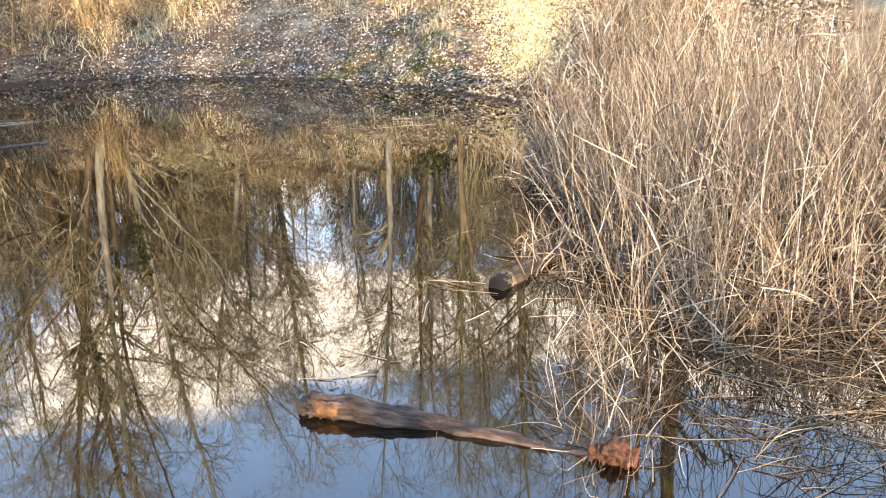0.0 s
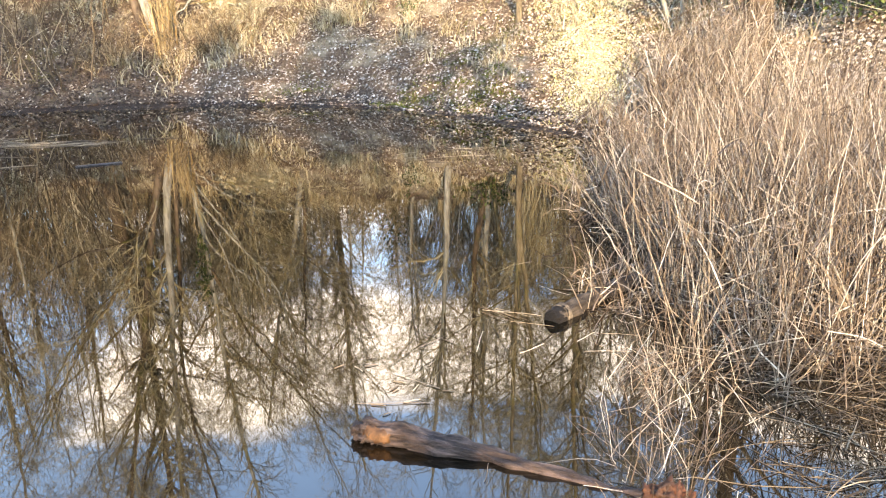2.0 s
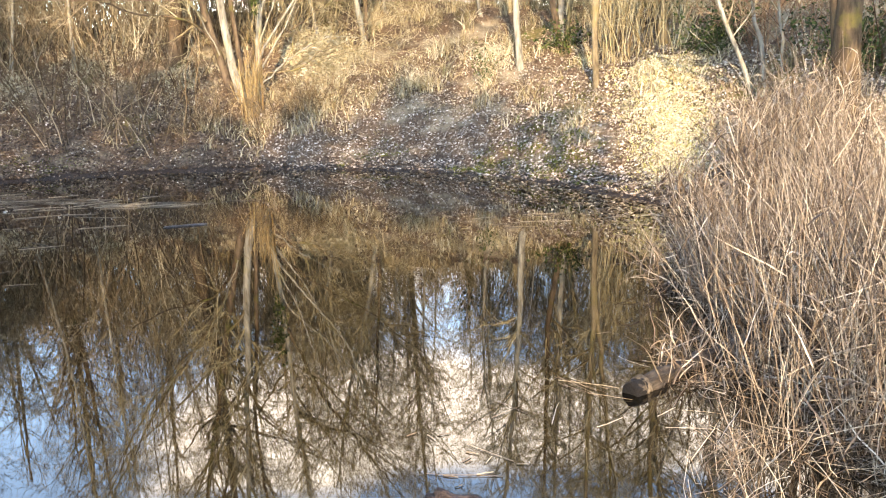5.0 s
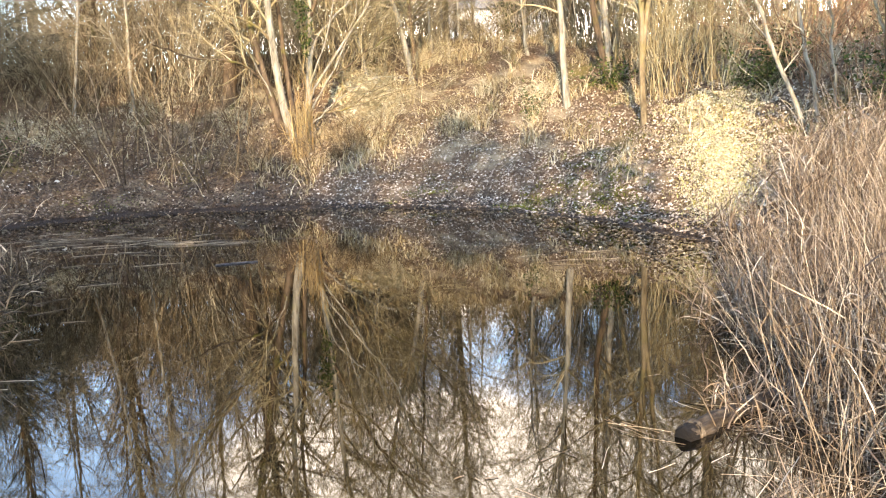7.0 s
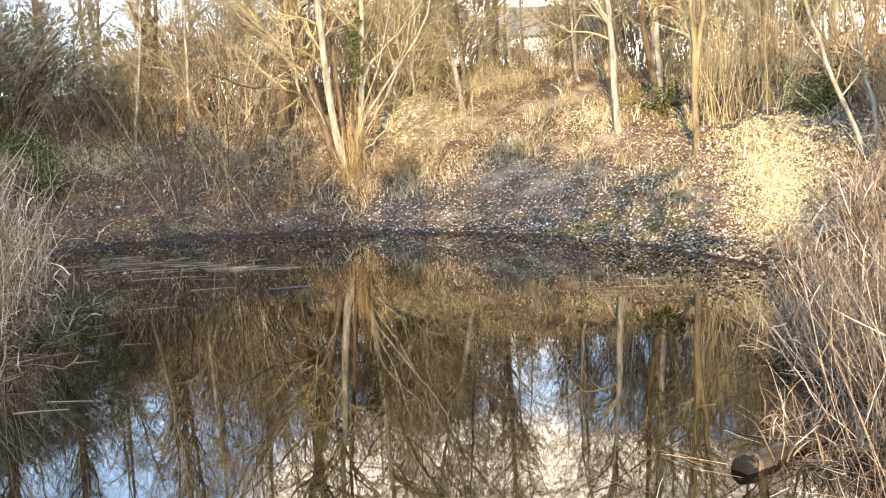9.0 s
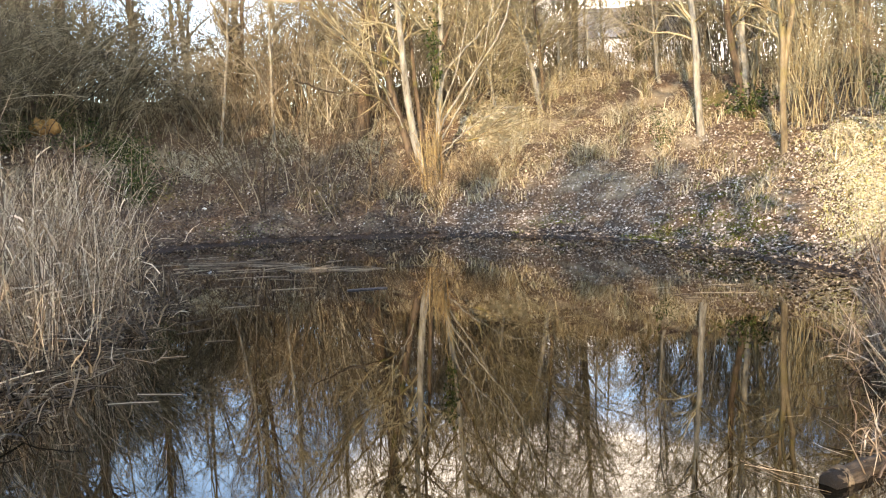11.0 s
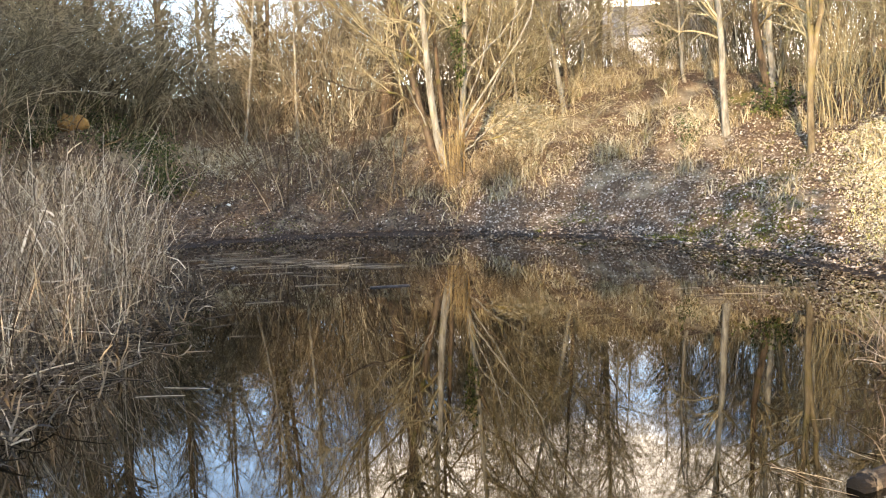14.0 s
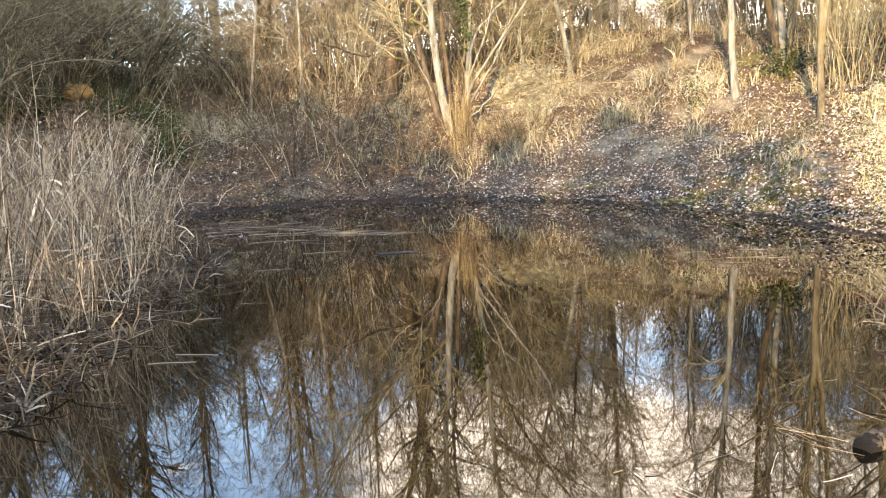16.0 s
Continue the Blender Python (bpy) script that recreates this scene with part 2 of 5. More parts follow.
M_STONE = bark_material("pale_stone", (0.45, 0.42, 0.38), (0.75, 0.72, 0.66), (0.5, 0.46, 0.4), 0.6, 1.0, 20.0, 0.8)
M_CLAY = bark_material("orange_clay", (0.20, 0.11, 0.04), (0.40, 0.235, 0.09), (0.30, 0.17, 0.07), 0.55, 1.0, 8.0, 0.9)
M_BOARD = bark_material("grey_board", (0.025, 0.025, 0.03), (0.075, 0.078, 0.095), (0.05, 0.045, 0.045), 0.6, 1.0, 14.0, 0.5)
M_WALL = bark_material("white_render", (0.66, 0.66, 0.65), (0.82, 0.82, 0.81), (0.7, 0.7, 0.68), 0.7, 1.0, 3.0, 0.8)

# ---- mesh helpers ----
rng = np.random.default_rng(7)


def unit(v):
    return v / np.maximum(np.linalg.norm(v, axis=-1, keepdims=True), 1e-9)


class Soup:
    """Collects vertices and faces of many small pieces for one mesh."""

    def __init__(self):
        self.v, self.q, self.t, self.n = [], [], [], 0

    def push(self, v, quads=None, tris=None):
        v = np.asarray(v, float).reshape(-1, 3)
        if quads is not None:
            self.q.append(np.asarray(quads).reshape(-1, 4) + self.n)
        if tris is not None:
            self.t.append(np.asarray(tris).reshape(-1, 3) + self.n)
        self.v.append(v)
        self.n += len(v)

    def tubes(self, P, R, k=3):
        """Tapered round stems: P (count, points, 3), R (count, points)."""
        B, n, _ = P.shape
        T = unit(np.gradient(P, axis=1))
        ref = np.where(np.abs(T[:, :1, 2:3]) > 0.8, np.array([1.0, 0, 0]), np.array([0, 0, 1.0]))
        U = unit(np.cross(T, np.broadcast_to(ref, T.shape)))
        W = np.cross(T, U)
        a = np.arange(k) * 2 * np.pi / k
        V = P[:, :, None] + R[:, :, None, None] * (np.cos(a)[:, None] * U[:, :, None] + np.sin(a)[:, None] * W[:, :, None])
        i = np.arange(n - 1)[:, None] * k + np.arange(k)
        j = np.arange(n - 1)[:, None] * k + (np.arange(k) + 1) % k
        one = np.stack([i, j, j + k, i + k], -1).reshape(-1, 4)
        self.push(V, (one[None] + (np.arange(B) * n * k)[:, None, None]))
        return self

    def ribbons(self, P, W, side):
        """Flat blades: centre lines P (count, points, 3), half widths W (count, points), side vectors (count, 3)."""
        B, n, _ = P.shape
        off = W[:, :, None] * side[:, None, :]
        V = np.stack([P - off, P + off], 2)
        i = np.arange(n - 1) * 2
        one = np.stack([i, i + 1, i + 3, i + 2], -1)
        self.push(V, one[None] + (np.arange(B) * n * 2)[:, None, None])
        return self

    def leaves(self, C, size, normal, along):
        """Small folded leaves at C (count, 3)."""
        B = len(C)
        normal, along = unit(normal), unit(along - (along * unit(normal)).sum(-1, keepdims=True) * unit(normal))
        side = np.cross(normal, along)
        s = size[:, None]
        curl = normal * s * rng.uniform(0.05, 0.35, (B, 1))
        V = np.stack([C - along * s * 0.5, C + side * s * 0.32 + curl, C + along * s * 0.5 + curl * 0.4, C - side * s * 0.32 + curl, C + along * s * 0.05], 1)
        one = np.array([[0, 1, 4], [1, 2, 4], [2, 3, 4], [3, 0, 4]])
        self.push(V, None, one[None] + (np.arange(B) * 5)[:, None, None])
        return self

    def mesh(self, name, smooth=True):
        me = bpy.data.meshes.new(name)
        v = np.concatenate(self.v)
        q = np.concatenate(self.q) if self.q else np.zeros((0, 4), int)
        t = np.concatenate(self.t) if self.t else np.zeros((0, 3), int)
        me.vertices.add(len(v))
        me.vertices.foreach_set("co", v.ravel().astype(np.float32))
        me.loops.add(q.size + t.size)
        me.loops.foreach_set("vertex_index", np.concatenate([q.ravel(), t.ravel()]).astype(np.int32))
        me.polygons.add(len(q) + len(t))
        me.polygons.foreach_set("loop_start", np.concatenate([np.arange(len(q)) * 4, q.size + np.arange(len(t)) * 3]).astype(np.int32))
        me.update(calc_edges=True)
        if smooth:
            me.polygons.foreach_set("use_smooth", np.ones(len(q) + len(t), bool))
        return me


FINE = ("stem_mass", "twig_mass", "branch_mass", "foliage", "crown")


def soup_part(name, soup, mat, parent=None, label="", smooth=True):
    me = soup.mesh(name, smooth)
    me.materials.append(mat)
    ob = new(name, me)
    if parent is not None:
        ob.parent = parent
    if label:
        tagged(ob, label)
    if name in FINE:
        tagged(ob, kind="stuff")
    return ob


def split_tubes(name, P, R, k, mat, root, first=300):
    """The foremost stems as parts of their own, the rest joined."""
    order = np.argsort(P[:, 0, 1])
    for i in order[:first]:
        soup_part(name, Soup().tubes(P[i:i + 1], R[i:i + 1], k), mat, root)
    if len(order) > first:
        rest = order[first:]
        tagged(soup_part(name + "_mass", Soup().tubes(P[rest], R[rest], k), mat, root), kind="stuff")


def part(name, bm, mat, parent=None, label="", smooth=True):
    me = bpy.data.meshes.new(name)
    bm.to_mesh(me)
    bm.free()
    if smooth:
        for p in me.polygons:
            p.use_smooth = True
    me.materials.append(mat)
    ob = new(name, me)
    if parent is not None:
        ob.parent = parent
    if label:
        tagged(ob, label)
    return ob


def thing(name, where, label, category, group="", kind=""):
    ob = new(name)
    ob.empty_display_size = 0.2
    ob.location = where
    return tagged(ob, label, category, group, kind)


def line(points, n):
    """A smooth run of n points through the control points."""
    c = np.asarray(points, float)
    d = np.r_[0, np.cumsum(np.linalg.norm(np.diff(c, axis=0), axis=1))]
    s = np.linspace(0, d[-1], n)
    p = np.stack([np.interp(s, d, c[:, i]) for i in range(3)], 1)
    for _ in range(2):
        p[1:-1] = 0.25 * p[:-2] + 0.5 * p[1:-1] + 0.25 * p[2:]
    return p


def grow(P, R, count, n, length, angle, up=0.0, wig=0.12, ratio=0.5, t0=0.25, least=0.004, tip=0.3):
    """Side shoots out of the stems P, R: their points and radii."""
    B, m, _ = P.shape
    w = np.linalg.norm(P[:, -1] - P[:, 0], axis=1)
    own = rng.choice(B, count, p=w / w.sum())
    t = t0 + (0.98 - t0) * rng.random(count) ** 0.85
    u = t * (m - 1)
    i = np.minimum(u.astype(int), m - 2)
    f = (u - i)[:, None]
    base = P[own, i] * (1 - f) + P[own, i + 1] * f
    pd = unit(P[own, i + 1] - P[own, i])
    pr = R[own, i] * (1 - f[:, 0]) + R[own, i + 1] * f[:, 0]
    perp = unit(np.cross(pd, rng.normal(size=(count, 3))))
    a = np.radians(rng.uniform(*angle, count))[:, None]
    d = np.cos(a) * pd + np.sin(a) * perp
    step = (length * rng.uniform(0.5, 1.2, count) * (1.2 - 0.65 * t) / (n - 1))[:, None]
    pts = [base]
    for _ in range(n - 1):
        pts.append(pts[-1] + d * step)
        d = d + wig * rng.normal(size=(count, 3))
        d[:, 2] += up
        d = unit(d)
    r = np.maximum(pr * ratio, least)
    return np.stack(pts, 1), r[:, None] * np.linspace(1, tip, n)


# ---- ground and water ----
POND = np.array([(-3, 0.9), (0, 0.8), (3, 0.7), (5.5, 0.8), (6.6, 3), (6.6, 6), (6.1, 8.5), (6.0, 10.5), (5.85, 11.8), (5.55, 13.6), (5.0, 15.2), (4.35, 16.6),
                 (2.85, 18.3), (1.6, 19.0), (0, 19.7), (-1.5, 20.2), (-3, 20.6), (-4.8, 20.3), (-6.3, 19.6), (-7.5, 18), (-8, 15), (-8, 10), (-7, 5), (-5, 2)])


def shore_distance(x, y):
    """Metres from the waterline, positive on land."""
    p = np.stack([np.ravel(x), np.ravel(y)], 1)
    best = np.full(len(p), 1e9)
    inside = np.zeros(len(p), bool)
    for a, b in zip(POND, np.roll(POND, -1, 0)):
        ab = b - a
        s = np.clip(((p - a) @ ab) / (ab @ ab), 0, 1)
        best = np.minimum(best, np.linalg.norm(p - a - s[:, None] * ab, axis=1))
        cross = (a[1] > p[:, 1]) != (b[1] > p[:, 1])
        inside ^= cross & (p[:, 0] < (b[0] - a[0]) * (p[:, 1] - a[1]) / (b[1] - a[1] + 1e-12) + a[0])
    return np.where(inside, -best, best).reshape(np.shape(x))


def ripple(x, y):
    return (0.5 * np.sin(1.7 * x + 0.6 * y) * np.cos(1.3 * y - 0.4 * x) + 0.3 * np.sin(3.9 * x - 2.1 * y + 1) + 0.2 * np.sin(7.1 * y + 3.3 * x))


def ground_z(x, y):
    x, y = np.asarray(x, float), np.asarray(y, float)
    s = shore_distance(x, y) + 0.12 * np.sin(2.3 * x + 1.1 * y) + 0.08 * np.sin(5.1 * x - 3.7 * y) + 0.05 * np.sin(11.3 * x + 4.1 * y)
    r = ripple(x, y)
    crest = 4.9 + 0.35 * np.sin(0.31 * x + 0.5) + 0.2 * np.sin(0.9 * x + 0.3 * y)
    rise = np.where(s < 0.6, 0.14 * s, 0.084 + 0.50 * (s - 0.6)) + 0.13 * r * np.clip(s - 0.4, 0, 1)
    bank = crest - np.log1p(np.exp(np.clip((crest - rise) * 1.6, -30, 30))) / 1.6
    bank = np.where(s < 1.5, rise, bank + np.clip(s - 12, 0, 60) * 0.012)
    near = np.minimum(0.5 * s, 0.3) + 0.02 * np.clip(s, 0, 200) + 0.04 * r
    w = np.clip((y - 0.5) / 5.0, 0, 1)
    w = w * w * (3 - 2 * w)
    land = w * bank + (1 - w) * near
    land = land + 1.0 * np.exp(-((x + 9.9) ** 2 + (y - 22.5) ** 2) / 1.7)
    return np.where(s < 0, np.maximum(-0.9, 0.22 * s), land)


def axis(dense_from, dense_to, step, far):
    mid = np.arange(dense_from, dense_to + step / 2, step)
    out, d, e = [], step, 0.0
    while e < far:
        d *= 1.28
        e += d
        out.append(e)
    out = np.array(out)
    return np.r_[dense_from - out[::-1], mid, dense_to + out]


def build_ground():
    xs, ys = axis(-16, 18, 0.22, 900), axis(-3, 33, 0.22, 900)
    X, Y = np.meshgrid(xs, ys)
    Z = ground_z(X, Y)
    ny, nx = X.shape
    i = np.arange(ny - 1)[:, None] * nx + np.arange(nx - 1)
    s = Soup()
    s.push(np.stack([X, Y, Z], -1), np.stack([i, i + 1, i + nx + 1, i + nx], -1))
    tagged(soup_part("ground", s, M_GROUND), "earth bank strewn with dead leaves above dark mud", "ground", kind="structure")


def build_water():
    bm = bmesh.new()
    c = POND.mean(0)
    v = [bm.verts.new((*(p + (p - c) / np.linalg.norm(p - c) * 0.9), 0.0)) for p in POND]
    bm.faces.new(v)
    tagged(part("water", bm, M_WATER, smooth=False), "still dark pond water mirroring trees and sky", "water", kind="structure")


build_ground()
build_water()


# ---- trees ----
def stems_of(lists, n=12):
    """Stem lists of (points, foot radius, top radius) to arrays."""
    P = np.stack([line(p, n) for p, _, _ in lists])
    R = np.stack([a + (b - a) * np.linspace(0, 1, n) ** 0.8 for _, a, b in lists])
    R[:, 0] *= 1.25
    return P, R


def tree(name, where, stems, label, bark, twig, limbs=16, limb_len=4.0, branches=110, branch_len=1.6, twigs=900, twig_len=0.8,
         limb_angle=(25, 60), up=0.05, low=0.3, least=0.008, group="trees round the pond", joined=False, barks=None):
    """A bare tree: trunks, limbs and branches of rising order, all around its foot."""
    root = thing(name, where, label, "tree", group)
    P, R = stems_of(stems, 16)
    P = P + 0.02 * rng.normal(size=P.shape) * (np.arange(P.shape[1]) > 0)[:, None]
    for k in range(len(P)):
        soup_part("trunk", Soup().tubes(P[k:k + 1], R[k:k + 1], 10), (barks or [bark])[k % len(barks or [bark])], root)
    L, RL = grow(P, R, limbs, 9, limb_len, limb_angle, up, 0.10, 0.42, low, 0.016, 0.3)
    if joined:
        soup_part("crown", Soup().tubes(L, RL, 4), bark, root)
    else:
        for k in range(len(L)):
            soup_part("limb", Soup().tubes(L[k:k + 1], RL[k:k + 1], 6), bark, root)
    allP, allR = np.concatenate([P[:, ::3][:, :5], L[:, ::2]]), np.concatenate([R[:, ::3][:, :5], RL[:, ::2]])
    Bp, Br = grow(allP, allR, branches, 6, branch_len, (25, 70), up * 0.8, 0.14, 0.45, 0.25, 0.007, 0.35)
    s = Soup().tubes(Bp, Br, 3)
    branch = soup_part("branch_mass", s, twig, root)
    Tp, Tr = grow(np.concatenate([Bp, Bp]), np.concatenate([Br, Br]), twigs, 4, twig_len, (20, 65), up * 0.5, 0.24, 0.6, 0.15, least, 0.5)
    Up, Ur = grow(Tp, Tr, int(twigs * 1.4), 3, twig_len * 0.55, (20, 60), 0.0, 0.26, 0.8, 0.2, least * 0.8, 0.5)
    soup_part("twig_mass", Soup().tubes(Tp, Tr, 3).tubes(Up, Ur, 3), twig, branch)
    return root


def at(x, y, sink=0.1):
    return (x, y, float(ground_z(x, y)) - sink)


def rel(where, pts):
    return [(x - where[0], y - where[1], z - where[2]) for x, y, z in pts]


# the many-stemmed willow over the far shore
wpos = at(0.15, 23.35)
willow = tree("willow_tree", wpos, [
    (rel(wpos, [(0.05, 23.3, wpos[2]), (-0.22, 23.4, 2.4), (-0.36, 23.4, 3.8), (-0.42, 23.4, 5.8), (-0.62, 23.5, 7.6), (-0.87, 23.6, 11.8), (-1.0, 23.9, 16)]), 0.125, 0.04),
    (rel(wpos, [(-0.15, 23.4, wpos[2]), (-0.32, 23.6, 2.4), (-0.65, 23.6, 3.2), (-1.0, 23.6, 4.7), (-1.1, 23.6, 5.9), (-2.4, 23.8, 12.0), (-2.9, 24.0, 16.0)]), 0.13, 0.04),
    (rel(wpos, [(0.4, 23.3, wpos[2]), (0.59, 23.4, 2.4), (0.6, 23.4, 3.8), (0.77, 23.4, 5.8), (0.8, 23.4, 7.8), (1.37, 23.4, 12.7), (1.7, 23.4, 16.5)]), 0.105, 0.04),
    (rel(wpos, [(0.25, 23.1, wpos[2]), (0.3, 23.0, 2.8), (1.05, 22.8, 3.6), (1.7, 22.6, 4.3), (2.6, 22.4, 5.5), (3.2, 22.3, 10.0), (4.2, 22.1, 13.0)]), 0.042, 0.014),
    (rel(wpos, [(0.6, 23.4, 3.6), (0.75, 23.4, 4.5), (1.64, 23.1, 5.25), (2.15, 22.9, 5.7), (3.6, 22.4, 8.0)]), 0.045, 0.014),
    (rel(wpos, [(-0.4, 23.4, 4.4), (-0.56, 23.4, 4.8), (-1.18, 23.0, 5.1), (-2.2, 22.6, 5.3), (-3.5, 22.2, 7.0), (-5.0, 21.9, 9.6)]), 0.042, 0.012),
    (rel(wpos, [(-0.6, 23.5, 3.1), (-0.85, 23.2, 3.55), (-1.35, 22.8, 3.85), (-2.6, 22.4, 3.95), (-3.4, 22.1, 4.3)]), 0.045, 0.015),
    (rel(wpos, [(0.5, 23.0, 1.9), (0.58, 23.0, 2.38), (1.6, 22.7, 2.42), (2.26, 22.6, 2.95), (2.95, 22.5, 3.6)]), 0.035, 0.012),
    (rel(wpos, [(0.1, 23.6, wpos[2]), (-0.1, 23.9, 5.0), (-0.5, 24.3, 9.0), (0.3, 24.8, 15.0)]), 0.08, 0.03),
    (rel(wpos, [(0.5, 23.1, 2.3), (1.0, 22.9, 3.1), (1.7, 22.6, 4.3), (2.1, 22.4, 5.6), (2.5, 22.2, 7.6)]), 0.028, 0.01),
    (rel(wpos, [(0.5, 23.1, 2.7), (1.2, 22.9, 3.3), (2.2, 22.6, 4.0), (3.1, 22.4, 4.5), (4.0, 22.2, 5.4)]), 0.028, 0.01),
    (rel(wpos, [(0.6, 23.3, 3.2), (1.1, 23.0, 4.3), (1.5, 22.8, 5.8), (1.8, 22.7, 8.2)]), 0.03, 0.01),
    (rel(wpos, [(0.5, 23.0, 2.0), (1.3, 22.6, 2.7), (2.3, 22.3, 3.3), (3.2, 22.1, 3.2)]), 0.024, 0.009),
    (rel(wpos, [(-0.5, 23.4, 2.9), (-1.0, 23.1, 4.0), (-1.6, 22.9, 5.6), (-2.0, 22.8, 8.0)]), 0.018, 0.008),
    (rel(wpos, [(-0.8, 23.5, 3.8), (-1.7, 23.2, 5.2), (-2.9, 22.9, 6.6), (-4.4, 22.6, 9.0), (-5.4, 22.4, 11.0)]), 0.042, 0.015),
    (rel(wpos, [(0.7, 23.4, 5.0), (1.6, 23.0, 7.2), (3.0, 22.7, 9.4), (4.6, 22.4, 11.6)]), 0.055, 0.018),
], "many-stemmed pale willow with bare branches over the shore", M_BARK_OCHRE, M_WITHY, barks=[M_BARK, M_BARK_DARK, M_BARK, M_BARK, M_BARK, M_BARK_OCHRE, M_BARK_DARK, M_BARK_OCHRE, M_BARK_DARK], limbs=80, limb_len=4.4, branches=1100, branch_len=1.9, twigs=6000, twig_len=0.95, low=0.3, least=0.0055)


def straight(h, lean=(0, 0), bend=0.25, r=0.12, top=0.03):
    k = np.linspace(0, 1, 6)
    b = rng.normal(size=2) * bend
    return [(lean[0] * a + b[0] * math.sin(3 * a), lean[1] * a + b[1] * math.sin(2.4 * a), h * a) for a in k], r, top


def simple_tree(x, y, stems, label, bark=M_BARK, twig=M_TWIG, **kw):
    return tree("bare_tree", at(x, y), stems, label, bark, twig, **kw)


# the slender pole and its neighbours on the slope
def placed_tree(x, y, stems, label, bark=M_BARK, twig=M_TWIG, **kw):
    """A tree whose stems are given in the world as (x, z) at the depth y."""
    where = at(x, y)
    lists = [(rel(where, [(px, y + 0.06 * max(0.0, pz - 5), pz) for px, pz in pts]), a, b) for pts, a, b in stems]
    lists = [([(p[0][0], p[0][1], min(p[0][2], 0.0) if k == 0 else p[0][2]), *p[1:]], a, b) for k, (p, a, b) in enumerate(lists)]
    return tree("bare_tree", where, lists, label, bark, twig, **kw)


placed_tree(7.3, 20.7, [([(7.31, 1.9), (7.28, 2.3), (7.19, 3.7), (7.13, 5.1), (6.95, 8.0), (6.76, 9.6), (6.5, 13.5)], 0.10, 0.03)], "slender straight pale tree on the slope",
            twig=M_WITHY, limbs=18, limb_len=2.8, branches=150, twigs=900, low=0.35, least=0.006)
placed_tree(8.74, 21.4, [([(8.76, 2.6), (8.74, 3.0), (8.47, 4.2), (8.27, 5.2), (8.3, 8), (8.2, 12.5)], 0.11, 0.03), ([(8.78, 2.6), (8.75, 3.0), (8.71, 4.2), (8.67, 5.2), (8.62, 10.5), (8.7, 12.8)], 0.10, 0.03),
                         ([(8.85, 2.6), (9.1, 4.4), (9.4, 6.0), (9.9, 9.6)], 0.07, 0.02)],
            "three-stemmed tree with dark foot on the slope", twig=M_WITHY, limbs=28, limb_len=2.8, branches=210, twigs=1400, low=0.3, least=0.006, barks=[M_BARK_DARK, M_BARK, M_BARK_OCHRE])
placed_tree(8.06, 17.6, [([(8.06, 1.3), (8.05, 1.8), (8.03, 3.5), (8.0, 4.6), (7.9, 9.0), (7.8, 12.0)], 0.082, 0.03), ([(8.03, 3.2), (8.1, 3.9), (8.22, 4.6), (8.6, 8.0), (8.8, 11.0)], 0.07, 0.025)],
            "ochre forked tree at the edge of the sunlit patch", M_BARK_OCHRE, M_WITHY, limbs=20, limb_len=2.6, branches=150, twigs=900, low=0.3, least=0.006)
placed_tree(3.9, 25.7, [([(3.92, 2.9), (3.9, 3.3), (3.73, 4.55), (3.3, 6.05), (2.6, 9.0), (2.2, 12.0)], 0.10, 0.03), ([(3.95, 2.9), (3.95, 3.3), (4.0, 4.4), (3.85, 6.0), (3.6, 10.0)], 0.08, 0.025)],
            "leaning pale tree with a dark foot", twig=M_WITHY, limbs=26, branches=220, twigs=1500, low=0.2, least=0.006, barks=[M_BARK, M_BARK_DARK])
placed_tree(9.4, 13.4, [([(9.36, 1.3), (9.3, 1.6), (8.74, 2.74), (8.26, 3.9), (7.5, 6.2)], 0.05, 0.02), ([(9.64, 1.5), (9.6, 1.8), (9.36, 2.74), (9.08, 3.9), (8.6, 6.5)], 0.048, 0.018), ([(9.97, 1.6), (9.95, 1.9), (9.85, 2.75), (9.77, 3.6), (9.6, 6.2)], 0.035, 0.012)],
            "thin pale saplings leaning out over the reeds", limbs=12, limb_len=1.8, branches=50, branch_len=1.0, twigs=260, twig_len=0.5, low=0.35)
simple_tree(8.5, 10.05, [straight(13, (0.5, 0.2), 0.12, 0.21, 0.06), straight(10, (-0.5, 1.0), 0.2, 0.09, 0.03)],
            "stout mossy tree trunk behind the reed bed", M_BARK_BROWN, limbs=14, limb_len=3.5, branches=110, twigs=600, low=0.4)
simple_tree(10.1, 18.2, [straight(12, (0.3, 0.2), 0.2, 0.12), straight(10, (1.0, 0.6), 0.2, 0.08)], "ochre trunk rising from hazel shoots", M_BARK_OCHRE, M_WITHY, limbs=28, branches=260, twigs=1900, least=0.006)
simple_tree(-1.9, 26.5, [straight(15, (0.4, 0.2), 0.2, 0.22, 0.06)], "dark trunk behind the willow", M_BARK_DARK, limbs=26, limb_len=5, branches=220, twigs=1600)
big_left = simple_tree(-11.2, 26.6, [straight(17, (0.5, 0.2), 0.3, 0.2, 0.05), straight(14, (-1.8, 0.2), 0.3, 0.13)], "grey bare tree above the thicket",
                       M_BARK_DARK, M_GREYTWIG, limbs=44, limb_len=5.5, branches=420, twigs=2000, low=0.25, least=0.0065)
oak = simple_tree(-13.5, 22.5, [straight(16, (0.8, -0.6), 0.3, 0.2, 0.05), straight(12, (-1.5, -0.3), 0.3, 0.13)], "spreading grey tree above the thicket",
                  M_BARK_DARK, M_GREYTWIG, limbs=44, limb_len=5.5, branches=420, twigs=2000, low=0.2, least=0.0065)
